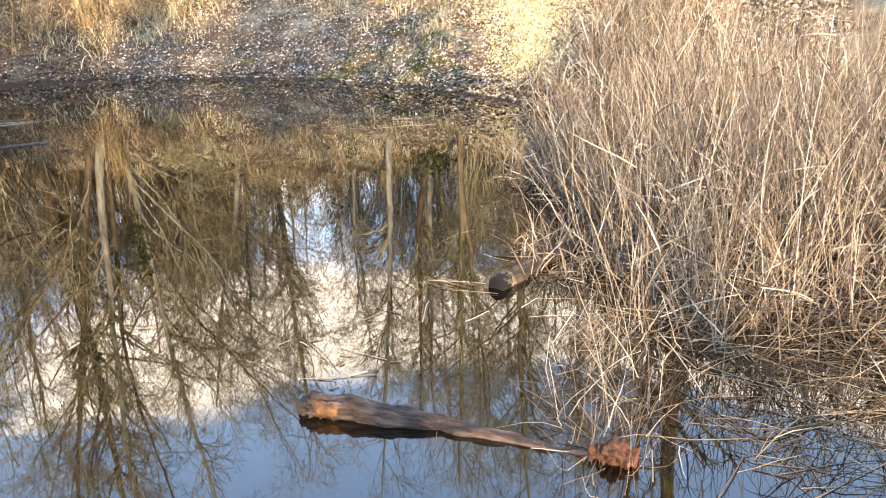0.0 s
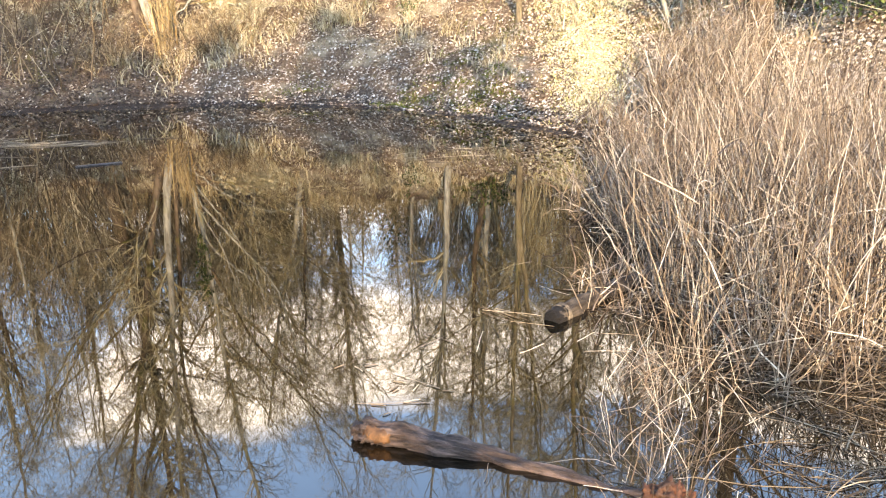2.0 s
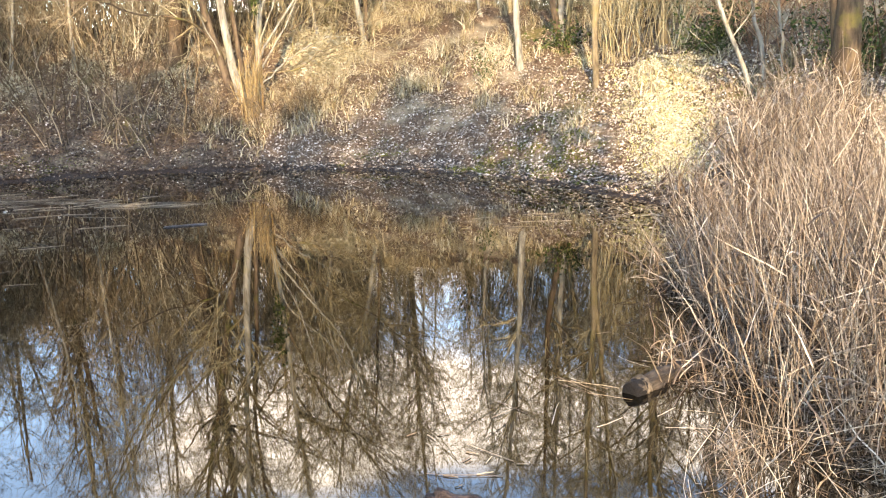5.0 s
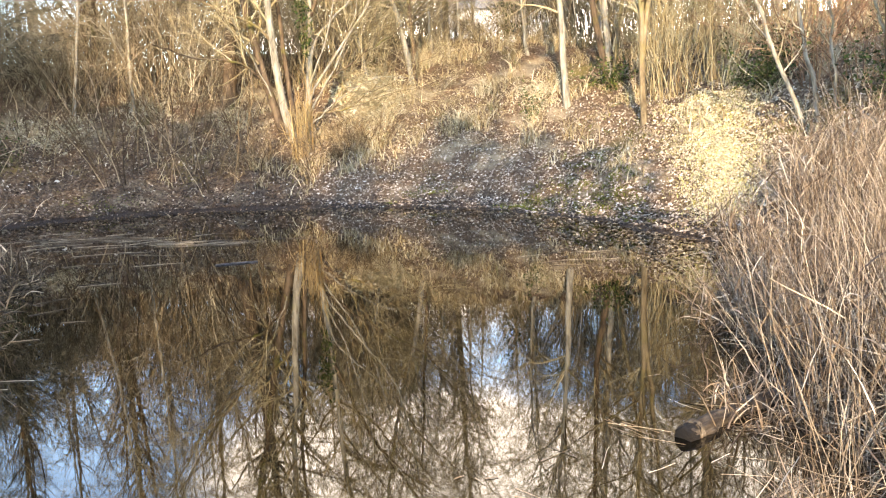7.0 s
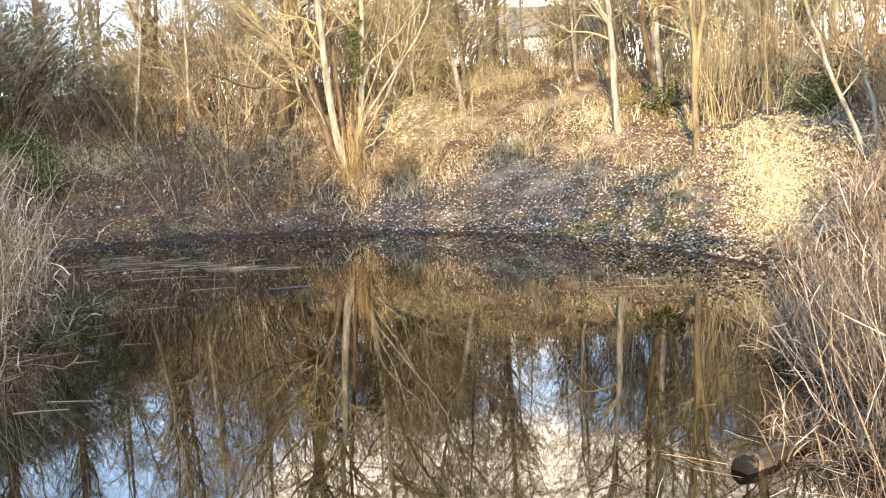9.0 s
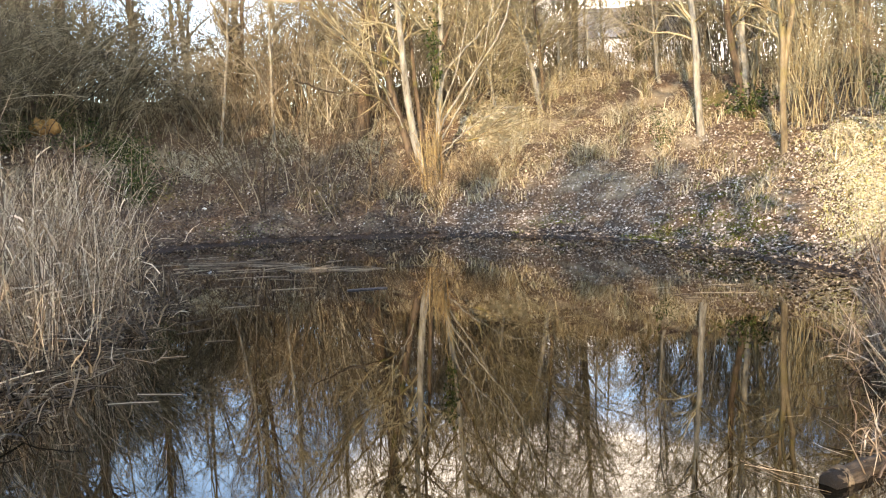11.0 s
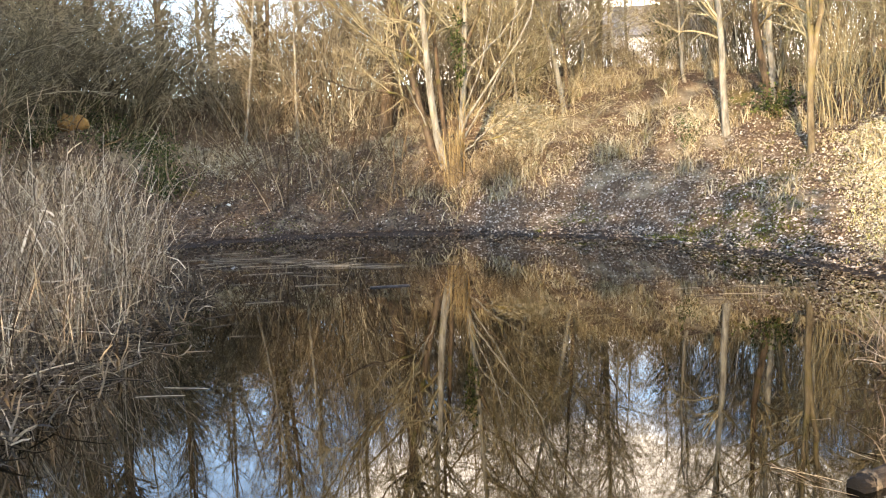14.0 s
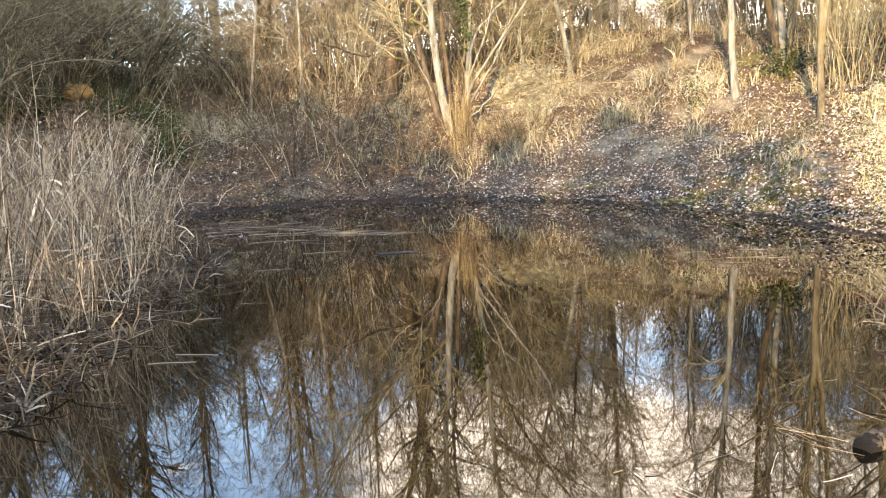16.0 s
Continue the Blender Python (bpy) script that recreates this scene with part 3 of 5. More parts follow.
pole = simple_tree(6.5, 33, [straight(14, (0.5, 0.2), 0.3, 0.16, 0.04)], "bare tree beyond the top of the bank", M_BARK_OCHRE, M_TWIG,
                   limbs=34, limb_len=3.6, branches=200, twigs=560, twig_len=1.1, low=0.15, least=0.011, joined=True)
spread = simple_tree(-16, 33, [straight(15, (0.5, 0.2), 0.4, 0.2, 0.05), straight(13, (-1.8, 0.2), 0.4, 0.14)], "bare tree beyond the top of the bank", M_BARK_DARK, M_TWIG,
                     limbs=40, limb_len=5.0, branches=240, twigs=640, twig_len=1.1, low=0.12, least=0.011, joined=True)

for x, y, k, turn in [(-6.2, 27.5, 0.55, 70), (-11.5, 24.0, 0.95, 160), (-16.5, 24.5, 1.1, 250), (-10.0, 29.0, 0.55, 300)]:
    tagged(copy_thing((big_left, oak)[turn % 4 > 1], pose(*at(x, y), 0, 0, turn) @ Matrix.Scale(k, 4)), "grey bare tree above the thicket", "tree", "trees round the pond")

# thin young trees standing over the slope
for x, y, h, lx in [(9.4, 26.4, 11, -0.4), (11.6, 24.6, 12, 0.3), (12.4, 26.0, 12, -0.5), (12.0, 22.4, 11, 0.6), (13.2, 23.2, 12, 0.2), (9.9, 24.0, 10, 0.5), (5.0, 28.2, 9, -0.6), (6.2, 28.8, 9, 0.3),
                    (2.6, 27.2, 10, -0.8), (-0.9, 27.6, 11, 0.3), (-4.8, 26.4, 10, 0.5), (-3.2, 28.4, 11, -0.5), (-6.4, 25.8, 10, 0.6), (12.6, 19.4, 11, -0.4), (13.6, 21.2, 11, 0.4), (10.4, 22.6, 13, 0.2), (11.2, 20.2, 13, -0.3), (10.6, 25.2, 13, 0.4), (8.2, 27.4, 11, 0.2), (11.8, 18.2, 12, 0.3), (12.9, 17.2, 12, -0.3), (14.2, 18.8, 13, 0.2), (9.2, 23.0, 12, -0.2), (7.6, 25.2, 10, 0.3), (6.0, 31.0, 9, 0.3)]:
    h *= 0.72 if 0.06 < x / y < 0.42 else 1.0
    simple_tree(x, y, [straight(h, (lx, 0.2), 0.22, 0.055, 0.015)], "thin young bare tree on the slope", (M_BARK, M_BARK_OCHRE)[int(10 * x) % 2], M_WITHY,
                limbs=16, limb_len=2.6, branches=90, branch_len=1.4, twigs=420, low=0.25, least=0.006, group="young trees", joined=True)

# the wood beyond the top of the bank
for k in range(32):
    ang = radians(-46 + 3.1 * k + rng.uniform(-1, 1))
    d = rng.uniform(33, 50)
    x, y = d * math.sin(ang), d * math.cos(ang)
    if 0.17 < ang < 0.27:
        d += 14
        x, y = d * math.sin(ang), d * math.cos(ang)
    src = (pole, spread, pole)[k % 3]
    t = copy_thing(src, pose(*at(x, y, 0.2), 0, 0, float(rng.uniform(0, 360))) @ Matrix.Scale(float(rng.uniform(0.7, 1.05)) * (0.62 if 0.06 < ang < 0.48 else 1.0), 4))
    tagged(t, "bare tree in the wood beyond the bank", "tree", "trees of the far wood")


# ---- shrubs ----
def shrub(name, where, label, stems, height, spread, mat, twigs=500, arch=0.05, r=0.014, foot=0.5, twig_len=0.55, group="shrubs on the bank", branches=1.6, least=0.006, split=False, wig=0.10):
    root = thing(name, where, label, "shrub", group)
    n = 8
    a = rng.uniform(0, 2 * np.pi, stems)
    q = np.sqrt(rng.random(stems))
    base = np.stack([foot * q * np.cos(a), foot * q * np.sin(a), np.zeros(stems)], 1)
    base[:, 2] = ground_z(base[:, 0] + where[0], base[:, 1] + where[1]) - where[2] - 0.05
    h = height * rng.uniform(0.45, 1.1, stems)
    out = unit(np.stack([np.cos(a + rng.normal(size=stems) * 0.6), np.sin(a + rng.normal(size=stems) * 0.6), np.zeros(stems)], 1))
    d = unit(out * (spread / height) * rng.uniform(0.2, 1.2, (stems, 1)) + np.array([0, 0, 1.0]))
    pts = [base]
    for _ in range(n - 1):
        pts.append(pts[-1] + d * (h / (n - 1))[:, None])
        d = d + wig * rng.normal(size=(stems, 3)) + out * arch
        d[:, 2] -= arch * 0.8
        d = unit(d)
    P = np.stack(pts, 1)
    R = (r * rng.uniform(0.6, 1.4, stems))[:, None] * np.linspace(1, 0.4, n)
    if split:
        split_tubes("stem", P, R, 4, mat, root)
    else:
        soup_part("stem_mass", Soup().tubes(P, R, 4), mat, root)
    Bp, Br = grow(P, R, int(stems * branches), 6, height * 0.4, (15, 55), 0.03, 0.16, 0.6, 0.25, least, 0.5)
    Tp, Tr = grow(Bp, Br, twigs, 3, twig_len, (20, 70), 0.02, 0.26, 0.75, 0.1, least * 0.8, 0.5)
    branch = soup_part("branch_mass", Soup().tubes(Bp, Br, 3), mat, root)
    soup_part("twig_mass", Soup().tubes(Tp, Tr, 3), mat, branch)
    return root


def spread_copies(sources, places, label, category, group, low=0.8, high=1.15):
    for k, (x, y) in enumerate(places):
        src = sources[k % len(sources)]
        m = pose(*at(x, y, 0.05), 0, 0, float(rng.uniform(0, 360))) @ Matrix.Scale(float(rng.uniform(low, high)), 4)
        tagged(copy_thing(src, m), label, category, group)


DENSE = "dense grey-brown leafless thicket on the shaded bank"
thickets = [shrub("thicket_shrub", at(x, y), DENSE, 80, 5.0, 3.8, M_GREYTWIG, 1900, 0.10, 0.014, 0.9, 0.8, "thicket shrubs", 3.6, 0.007)
            for x, y in ((-12.4, 19.4), (-11.0, 22.8), (-9.9, 24.4))]
spread_copies(thickets, [(-14.0, 19.5), (-13.0, 22.0), (-15.5, 22.5), (-11.8, 24.2), (-10.6, 25.8), (-13.5, 25.0), (-12.0, 28.0), (-15, 27),
                         (-13.2, 17.0), (-14.5, 14.5), (-12.6, 21.2), (-17, 18), (-17, 24), (-16, 30), (-11, 31)], DENSE, "shrub", "thicket shrubs")
hedges = [shrub("hedge_shrub", at(x, y), "leafless hedge of brown brush beyond the bank", 60, 5.0, 3.0, M_TWIG, 700, 0.05, 0.017, 1.3, 0.9, "far hedge", 2.4, 0.010)
          for x, y in ((-7.5, 34.5), (3.0, 35.5))]
far_hedge = [(a, d) for a in np.arange(-46, 52, 3.4) for d in (35.5,) if not 11.2 < a < 16.5] + [(a, 32.5) for a in np.arange(-14, 10, 3.0)]
for low, high, part_of in ((0.4, 0.55, [q for q in far_hedge if -21 < q[0] < -13]), (0.75, 1.05, [q for q in far_hedge if not -21 < q[0] < -13])):
    spread_copies(hedges, [((d + 5 * math.sin(a)) * math.sin(radians(a)), (d + 5 * math.sin(a)) * math.cos(radians(a))) for a, d in part_of],
                  "leafless hedge of brown brush beyond the bank", "shrub", "far hedge", low, high)
for a, d, k in ((10.6, 44, 0.8), (13.0, 50, 0.8), (15.2, 44, 0.75), (-16.5, 44, 0.8)):
    m = pose(*at(d * math.sin(radians(a)), d * math.cos(radians(a))), 0, 0, 40 * a) @ Matrix.Scale(k, 4)
    tagged(copy_thing(pole, m), "bare tree in the wood beyond the bank", "tree", "trees of the far wood")
WAND = "tall thin bare saplings crowding the crest"
wands = [shrub("sapling_clump", at(x, y), WAND, 40, 6.5, 2.4, m, 1200, 0.02, 0.017, 1.3, 0.8, "sapling clumps", 3.5, 0.007)
         for x, y, m in ((-3.4, 29.0, M_TWIG), (1.6, 29.6, M_WITHY), (14.6, 26.6, M_TWIG))]
spread_copies(wands, [(-5.2, 30.5), (-1.2, 30.2), (0.2, 28.4), (3.2, 30.8), (4.8, 32.0), (9.6, 31.0), (11.2, 29.6), (12.8, 28.2), (13.8, 24.0), (15.6, 22.4), (15.0, 19.8), (16.2, 17.0),
                      (-3.0, 30.8), (2.6, 28.4), (9.0, 29.4), (10.2, 28.0), (11.8, 26.6), (12.2, 30.4), (9.8, 25.6), (-12, 33), (-16, 33), (-19, 27), (-19, 21), (-2.8, 32.5), (1.8, 33), (10.4, 33.5), (13.6, 31.5), (17, 26), (17.5, 22), (15.0, 14), (15.5, 11), (14.5, 8), (15, 5)],
              WAND, "shrub", "sapling clumps", 0.6, 1.05)
for x, y, h in [(-9.0, 20.9, 1.5), (-10.6, 21.0, 1.6), (-4.3, 22.6, 3.0), (-3.0, 23.4, 3.4), (-5.2, 24.0, 3.4), (-2.2, 22.3, 2.6), (-3.6, 25.5, 3.6), (-5.8, 26.6, 3.4), (-1.2, 24.6, 3.4), (-7.0, 25.4, 2.4), (-8.2, 26.6, 2.6), (-9.6, 27.8, 2.8), (-6.9, 23.4, 1.8)]:
    shrub("arching_shrub", at(x, y), "brown leafless shrub of arching stems", 18, h * 1.05, h * 0.6, M_BROWNTWIG, 100, 0.06, 0.014, 1.1, 0.6, branches=2.2, least=0.006, split=True)
for x, y, h in [(0.9, 27.4, 3.0), (2.2, 28.6, 3.2), (5.8, 29.8, 1.2), (7.2, 29.0, 1.1), (13.2, 26, 3.4), (4.4, 29.6, 2.2), (-2.4, 27.6, 3.4), (-9.4, 27.4, 2.0), (-7.2, 27.8, 2.0), (-10.8, 28.0, 2.2), (-8.3, 29.6, 2.4), (-6.0, 27.6, 2.4), (-8.6, 26.4, 1.6), (-4.4, 27.6, 3.6), (-5.4, 29.2, 3.4), (-6.6, 29.0, 2.6), (-3.6, 29.2, 3.6), (-8.0, 28.4, 1.8)]:
    shrub("crest_shrub", at(x, y), "tawny leafless shrub on the crest of the bank", 60, h, h * 0.5, M_TWIG, 700, 0.04, 0.013, 0.8)
for x, y, h in [(9.6, 19.8, 3.6), (10.6, 18.6, 3.8), (9.3, 18.6, 2.8), (10.9, 20.8, 4.2), (11.6, 17.4, 3.8), (9.9, 17.6, 3.0), (11.4, 23.6, 4.2)]:
    shrub("hazel_shrub", at(x, y), "yellow-brown upright hazel shoots", 30, h, h * 0.3, M_WITHY, 320, 0.02, 0.014, 0.7)
for x, y, h in [(11.0, 15.4, 2.8), (10.4, 13.4, 2.6), (11.8, 16.8, 3.2), (10.4, 11.4, 2.6), (11.5, 9.0, 3.0)]:
    shrub("red_shrub", at(x, y), "reddish-brown leafless shrub behind the reeds", 34, h, h * 0.6, M_RED, 220, 0.05, 0.012, 0.6)
for x, y, h in [(0.36, 22.9, 2.2), (0.16, 22.7, 1.6)]:
    shrub("willow_shoots", at(x, y), "upright clump of orange-yellow willow shoots at the tree foot", 30, h, h * 0.06, M_SHOOT, 30, 0.0, 0.012, 0.22, 0.3, split=True, wig=0.03)
for x, y, h in [(1.0, 22.5, 1.0), (1.6, 22.4, 1.0), (2.2, 22.3, 0.9), (-0.5, 22.6, 1.0), (0.6, 22.0, 0.7), (-1.3, 22.3, 0.9)]:
    shrub("tangle_shrub", at(x, y), "low brown tangle of dead shoots beside the willow", 34, h * 1.1, h * 0.6, M_BROWNTWIG, 160, 0.07, 0.009, 0.6, 0.4, branches=2.4, least=0.006)


def leaf_bush(name, where, label, count, radius, height, size, group="evergreen undergrowth"):
    """Evergreen leaves scattered over short stems."""
    root = thing(name, where, label, "bush", group)
    stems = max(12, count // 40)
    P, R = grow(np.array([[(0, 0, -0.1), (0, 0, height * 0.15), (0, 0, height * 0.3)]], float), np.full((1, 3), 0.02), stems, 6, height * 1.1, (10, 80), 0.05, 0.15, 0.5, 0.0, 0.006)
    P[:, :, :2] *= radius / height * 1.2
    soup_part("stem_mass", Soup().tubes(P, R, 3), M_TWIG, root)
    i, j = rng.integers(0, stems, count), rng.integers(1, 6, count)
    C = P[i, j] + rng.normal(size=(count, 3)) * radius * 0.13
    C[:, 2] = np.maximum(C[:, 2], ground_z(C[:, 0] + where[0], C[:, 1] + where[1]) - where[2] + 0.02)
    soup_part("foliage", Soup().leaves(C, rng.uniform(0.6, 1.2, count) * size, rng.normal(size=(count, 3)) + np.array([0, -0.3, 0.8]), rng.normal(size=(count, 3))), M_GREEN, root, smooth=False)
    return root


leaf_bush("ivy_bush", at(-7.6, 21.6), "dark green bramble and ivy bush in shade", 1500, 1.1, 1.6, 0.075)
for x, y in ((-9.3, 22.3), (-8.5, 23.6), (-11.2, 22.0), (-10.2, 23.2)):
    leaf_bush("ivy_bush", at(x, y), "dark ivy and bramble under the thicket", 800, 0.9, 1.0, 0.075)
leaf_bush("ivy_bush", at(-11.6, 19.8), "dark green bramble and ivy bush in shade", 1900, 1.4, 1.5, 0.08)
leaf_bush("ivy_bush", at(8.7, 20.9), "low green bramble patch under the trees", 420, 1.2, 0.6, 0.10)
leaf_bush("ivy_bush", at(6.3, 20.8), "thin green bramble on the slope", 230, 0.55, 1.3, 0.075)
leaf_bush("ivy_bush", at(10.3, 16.2), "dark green bramble behind the reeds", 1700, 1.2, 1.2, 0.08)
leaf_bush("ivy_bush", at(9.9, 11.6), "dark green bramble behind the reeds", 1700, 1.2, 1.3, 0.08)
leaf_bush("ivy_bush", at(9.8, 8.9), "dark green bramble behind the reeds", 1700, 1.2, 1.4, 0.08)
leaf_bush("ivy_bush", at(8.6, 31), "thin evergreen bush at the crest", 700, 1.0, 3.2, 0.13)
leaf_bush("ivy_bush", at(14.8, 24.4), "tall evergreen bush at the crest", 2200, 1.5, 4.5, 0.14)
leaf_bush("ivy_bush", (0.55, 23.2, 3.6), "ivy climbing the willow trunk", 500, 0.35, 2.6, 0.10)


# ---- leaf litter and grass ----
def scatter(count, s0, s1, az0, az1, dmax=36):
    """Random places on the far bank between two distances from the water."""
    out = np.zeros((0, 2))
    while len(out) < count:
        a = np.radians(rng.uniform(az0, az1, count * 2))
        d = rng.uniform(6, dmax, count * 2)
        p = np.stack([d * np.sin(a), d * np.cos(a)], 1)
        s = shore_distance(p[:, 0], p[:, 1])
        w = np.clip((s1 - s) / (s1 - s0), 0, 1) ** 1.1
        out = np.concatenate([out, p[(s > s0) & (s < s1) & (rng.random(len(s)) < w)]])
    return out[:count]


def on_ground(p, lift=0.0):
    return np.c_[p, ground_z(p[:, 0], p[:, 1]) + lift]


def slope_normal(p):
    e = 0.2
    gx = (ground_z(p[:, 0] + e, p[:, 1]) - ground_z(p[:, 0] - e, p[:, 1])) / (2 * e)
    gy = (ground_z(p[:, 0], p[:, 1] + e) - ground_z(p[:, 0], p[:, 1] - e)) / (2 * e)
    return unit(np.stack([-gx, -gy, np.ones(len(p))], 1))


p = np.concatenate([scatter(52000, 0.42, 6.5, -36, 50), scatter(2600, 0.05, 0.5, -36, 50)])
p = p[(p[:, 0] > 0.5 + rng.normal(size=len(p)) * 0.8) | (rng.random(len(p)) < 0.09)]
C = on_ground(p, 0.025)
litter = soup_part("leaf_litter", Soup().leaves(C, rng.uniform(0.038, 0.09, len(C)), slope_normal(p) + 0.28 * rng.normal(size=C.shape), rng.normal(size=C.shape)), M_LITTER, smooth=False)
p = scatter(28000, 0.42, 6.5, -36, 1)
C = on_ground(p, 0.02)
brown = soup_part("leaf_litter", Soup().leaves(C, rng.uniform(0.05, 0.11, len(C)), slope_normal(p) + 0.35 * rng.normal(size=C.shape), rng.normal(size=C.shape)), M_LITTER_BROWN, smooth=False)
tagged(brown, "darker brown dead leaves under the thicket", "leaves", kind="stuff")
p = scatter(42000, 2.5, 13.0, -36, 50)
p = p[(p[:, 0] > -3) | (rng.random(len(p)) < 0.4)]
C = on_ground(p, 0.02)
upper = soup_part("leaf_litter", Soup().leaves(C, rng.uniform(0.04, 0.09, len(C)), slope_normal(p) + 0.4 * rng.normal(size=C.shape), rng.normal(size=C.shape)), M_LITTER_TAN, smooth=False)
tagged(upper, "brown dead leaves among the grass of the upper bank", "leaves", kind="stuff")
tagged(litter, "pale dead leaves scattered thickly over the bank", "leaves", kind="stuff")


def blades(base, h, bend, width, n=4):
    """Curved blades from the feet given, each with its height, bend and half width."""
    B = len(base)
    a = rng.uniform(0, 2 * np.pi, B)
    out = np.stack([np.cos(a), np.sin(a), np.zeros(B)], 1)
    d = unit(np.array([0, 0, 1.0]) + out * rng.uniform(0, 1, (B, 1)) * bend)
    pts = [base]
    for _ in range(n - 1):
        pts.append(pts[-1] + d * (h / (n - 1))[:, None])
        d = unit(d + out * bend * rng.uniform(0.2, 1.2, (B, 1)) + np.array([0, 0, -0.35 * bend]))
    P = np.stack(pts, 1)
    side = unit(np.cross(out, np.array([0, 0, 1.0])) + 0.5 * rng.normal(size=(B, 3)))
    return P, width[:, None] * np.array([1, 0.9, 0.7, 0.25][:n]), side


def tufts(name, centres, per, radius, h, label, mat, width=0.012, bend=0.5):
    c = np.repeat(centres, per, 0)
    xy = c + rng.normal(size=c.shape) * radius
    keep = shore_distance(xy[:, 0], xy[:, 1]) > 0.2
    if mat is M_GRASS:
        keep &= ((xy[:, 0] - 2.35) / 0.8) ** 2 + ((xy[:, 1] - 25.2) / 2.0) ** 2 > 1
        keep &= (xy[:, 0] > -1.2) | (rng.random(len(xy)) < 0.25)
    xy = xy[keep]
    hh = np.repeat(h, per)[keep] * rng.uniform(0.5, 1.2, len(xy))
    P, W, S = blades(on_ground(xy, -0.02), hh, bend, np.full(len(xy), width) * rng.uniform(0.6, 1.4, len(xy)))
    ob = soup_part(name, Soup().ribbons(P, W, S), mat, smooth=False)
    return tagged(ob, label, "grass", kind="stuff")


p = scatter(26000, -1.6, 0.25, -30, 40)
C = np.c_[p, np.maximum(ground_z(p[:, 0], p[:, 1]), 0.0) + 0.006]
C = C[rng.random(len(C)) < np.exp(-2.6 * np.clip(-shore_distance(p[:, 0], p[:, 1]), 0, 9))]
sodden = soup_part("sodden_leaves", Soup().leaves(C, rng.uniform(0.04, 0.09, len(C)), np.array([0, 0, 1.0]) + 0.06 * rng.normal(size=C.shape), rng.normal(size=C.shape)), M_THATCH, smooth=False)
tagged(sodden, "dark sodden leaves floating along the waterline", "leaves", kind="stuff")
c = np.concatenate([scatter(230, 1.6, 14.0, -30, 46), scatter(170, 5.0, 30.0, -20, 40, 32)])
tufts("dry_grass", c, 20, 0.14, rng.uniform(0.15, 0.55, len(c)), "tufts of dry tawny grass on the bank", M_GRASS)
c = np.stack([rng.normal(0.4, 1.1, 36), rng.normal(21.9, 0.5, 36)], 1)
tufts("dry_grass", c, 14, 0.12, rng.uniform(0.3, 0.6, len(c)), "long dry grass round the willow foot", M_GRASS)
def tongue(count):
    """Places on the sunlit strip that runs up the slope from the shore."""
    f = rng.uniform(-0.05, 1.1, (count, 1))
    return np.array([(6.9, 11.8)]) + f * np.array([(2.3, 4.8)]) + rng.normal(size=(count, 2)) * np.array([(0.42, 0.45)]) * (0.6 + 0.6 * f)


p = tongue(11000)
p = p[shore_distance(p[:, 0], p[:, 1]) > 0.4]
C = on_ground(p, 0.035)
sun_leaves = soup_part("leaf_litter", Soup().leaves(C, rng.uniform(0.03, 0.065, len(C)), slope_normal(p) + 0.35 * rng.normal(size=C.shape), rng.normal(size=C.shape)), M_LITTER_SUN, smooth=False)
tagged(sun_leaves, "dead leaves coloured paler where sun falls on the slope", "leaves", kind="stuff")
# yellow-green grass, its colour lifted to carry the sunlight on the strip
M_SUNGRASS = island_material("sun_patch_grass", [(0.0, (0.25, 0.23, 0.08)), (0.5, (0.50, 0.47, 0.19)), (1.0, (0.72, 0.68, 0.38))], 0.8)
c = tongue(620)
tufts("dry_grass", c, 18, 0.14, rng.uniform(0.05, 0.13, len(c)), "yellow-green grass coloured brighter for the sunlit slope", M_SUNGRASS, 0.007)


c = np.concatenate([scatter(80, 7.5, 14.0, -22, 40, 34), scatter(20, 3.0, 9.0, 0, 24)])
tufts("tussock_grass", c, 46, 0.13, rng.uniform(0.4, 0.85, len(c)), "tall pale tussocks of dead grass along the crest", M_GRASS, 0.011, 0.55)
for x, y, h in [(4.6, 24.8, 1.0), (5.8, 25.8, 1.4), (6.9, 27.0, 1.3), (4.6, 27.4, 1.5), (8.0, 23.0, 0.9), (8.6, 26.8, 1.3), (3.4, 28.6, 1.7), (9.2, 28.2, 1.6), (6.3, 23.2, 0.8)]:
    shrub("bramble_shrub", at(x, y), "low tangled brown bramble on the slope", 22, h * 0.75, h * 0.7, M_TWIG, 80, 0.12, 0.011, 0.5, 0.35, "brambles on the slope", 2.0, 0.007)
M_STRAW = island_material("straw", [(0.0, (0.42, 0.36, 0.24)), (0.5, (0.62, 0.555, 0.41)), (1.0, (0.76, 0.71, 0.57))], 0.8)
c = np.stack([rng.normal(2.35, 0.42, 420), rng.normal(25.2, 1.1, 420)], 1)
tufts("straw_grass", c, 18, 0.16, rng.uniform(0.12, 0.3, len(c)), "flattened pale straw grass on the sunlit slope", M_STRAW, 0.028, 1.0)
c = np.concatenate([rng.normal((x, y), (w, 0.8), (90, 2)) for x, y, w in ((-1.6, 25.9, 0.35), (-4.4, 26.6, 0.5), (7.0, 22.6, 0.3), (-6.6, 24.6, 0.4))])
tufts("straw_grass", c, 14, 0.16, rng.uniform(0.12, 0.26, len(c)), "flattened pale straw grass between the shrubs", M_STRAW, 0.012, 1.0)
c = np.array([(4.66, 22.3), (4.7, 22.4), (2.6, 23.2), (5.6, 23.4), (6.9, 22.0)])
tufts("straw_grass", c, 60, 0.12, np.full(len(c), 0.6), "hanging tussocks of straw-coloured grass", M_STRAW, 0.010, 0.7)
M_MOSS = island_material("moss", [(0.0, (0.06, 0.075, 0.015)), (0.5, (0.14, 0.15, 0.035)), (1.0, (0.25, 0.23, 0.06))], 0.9)
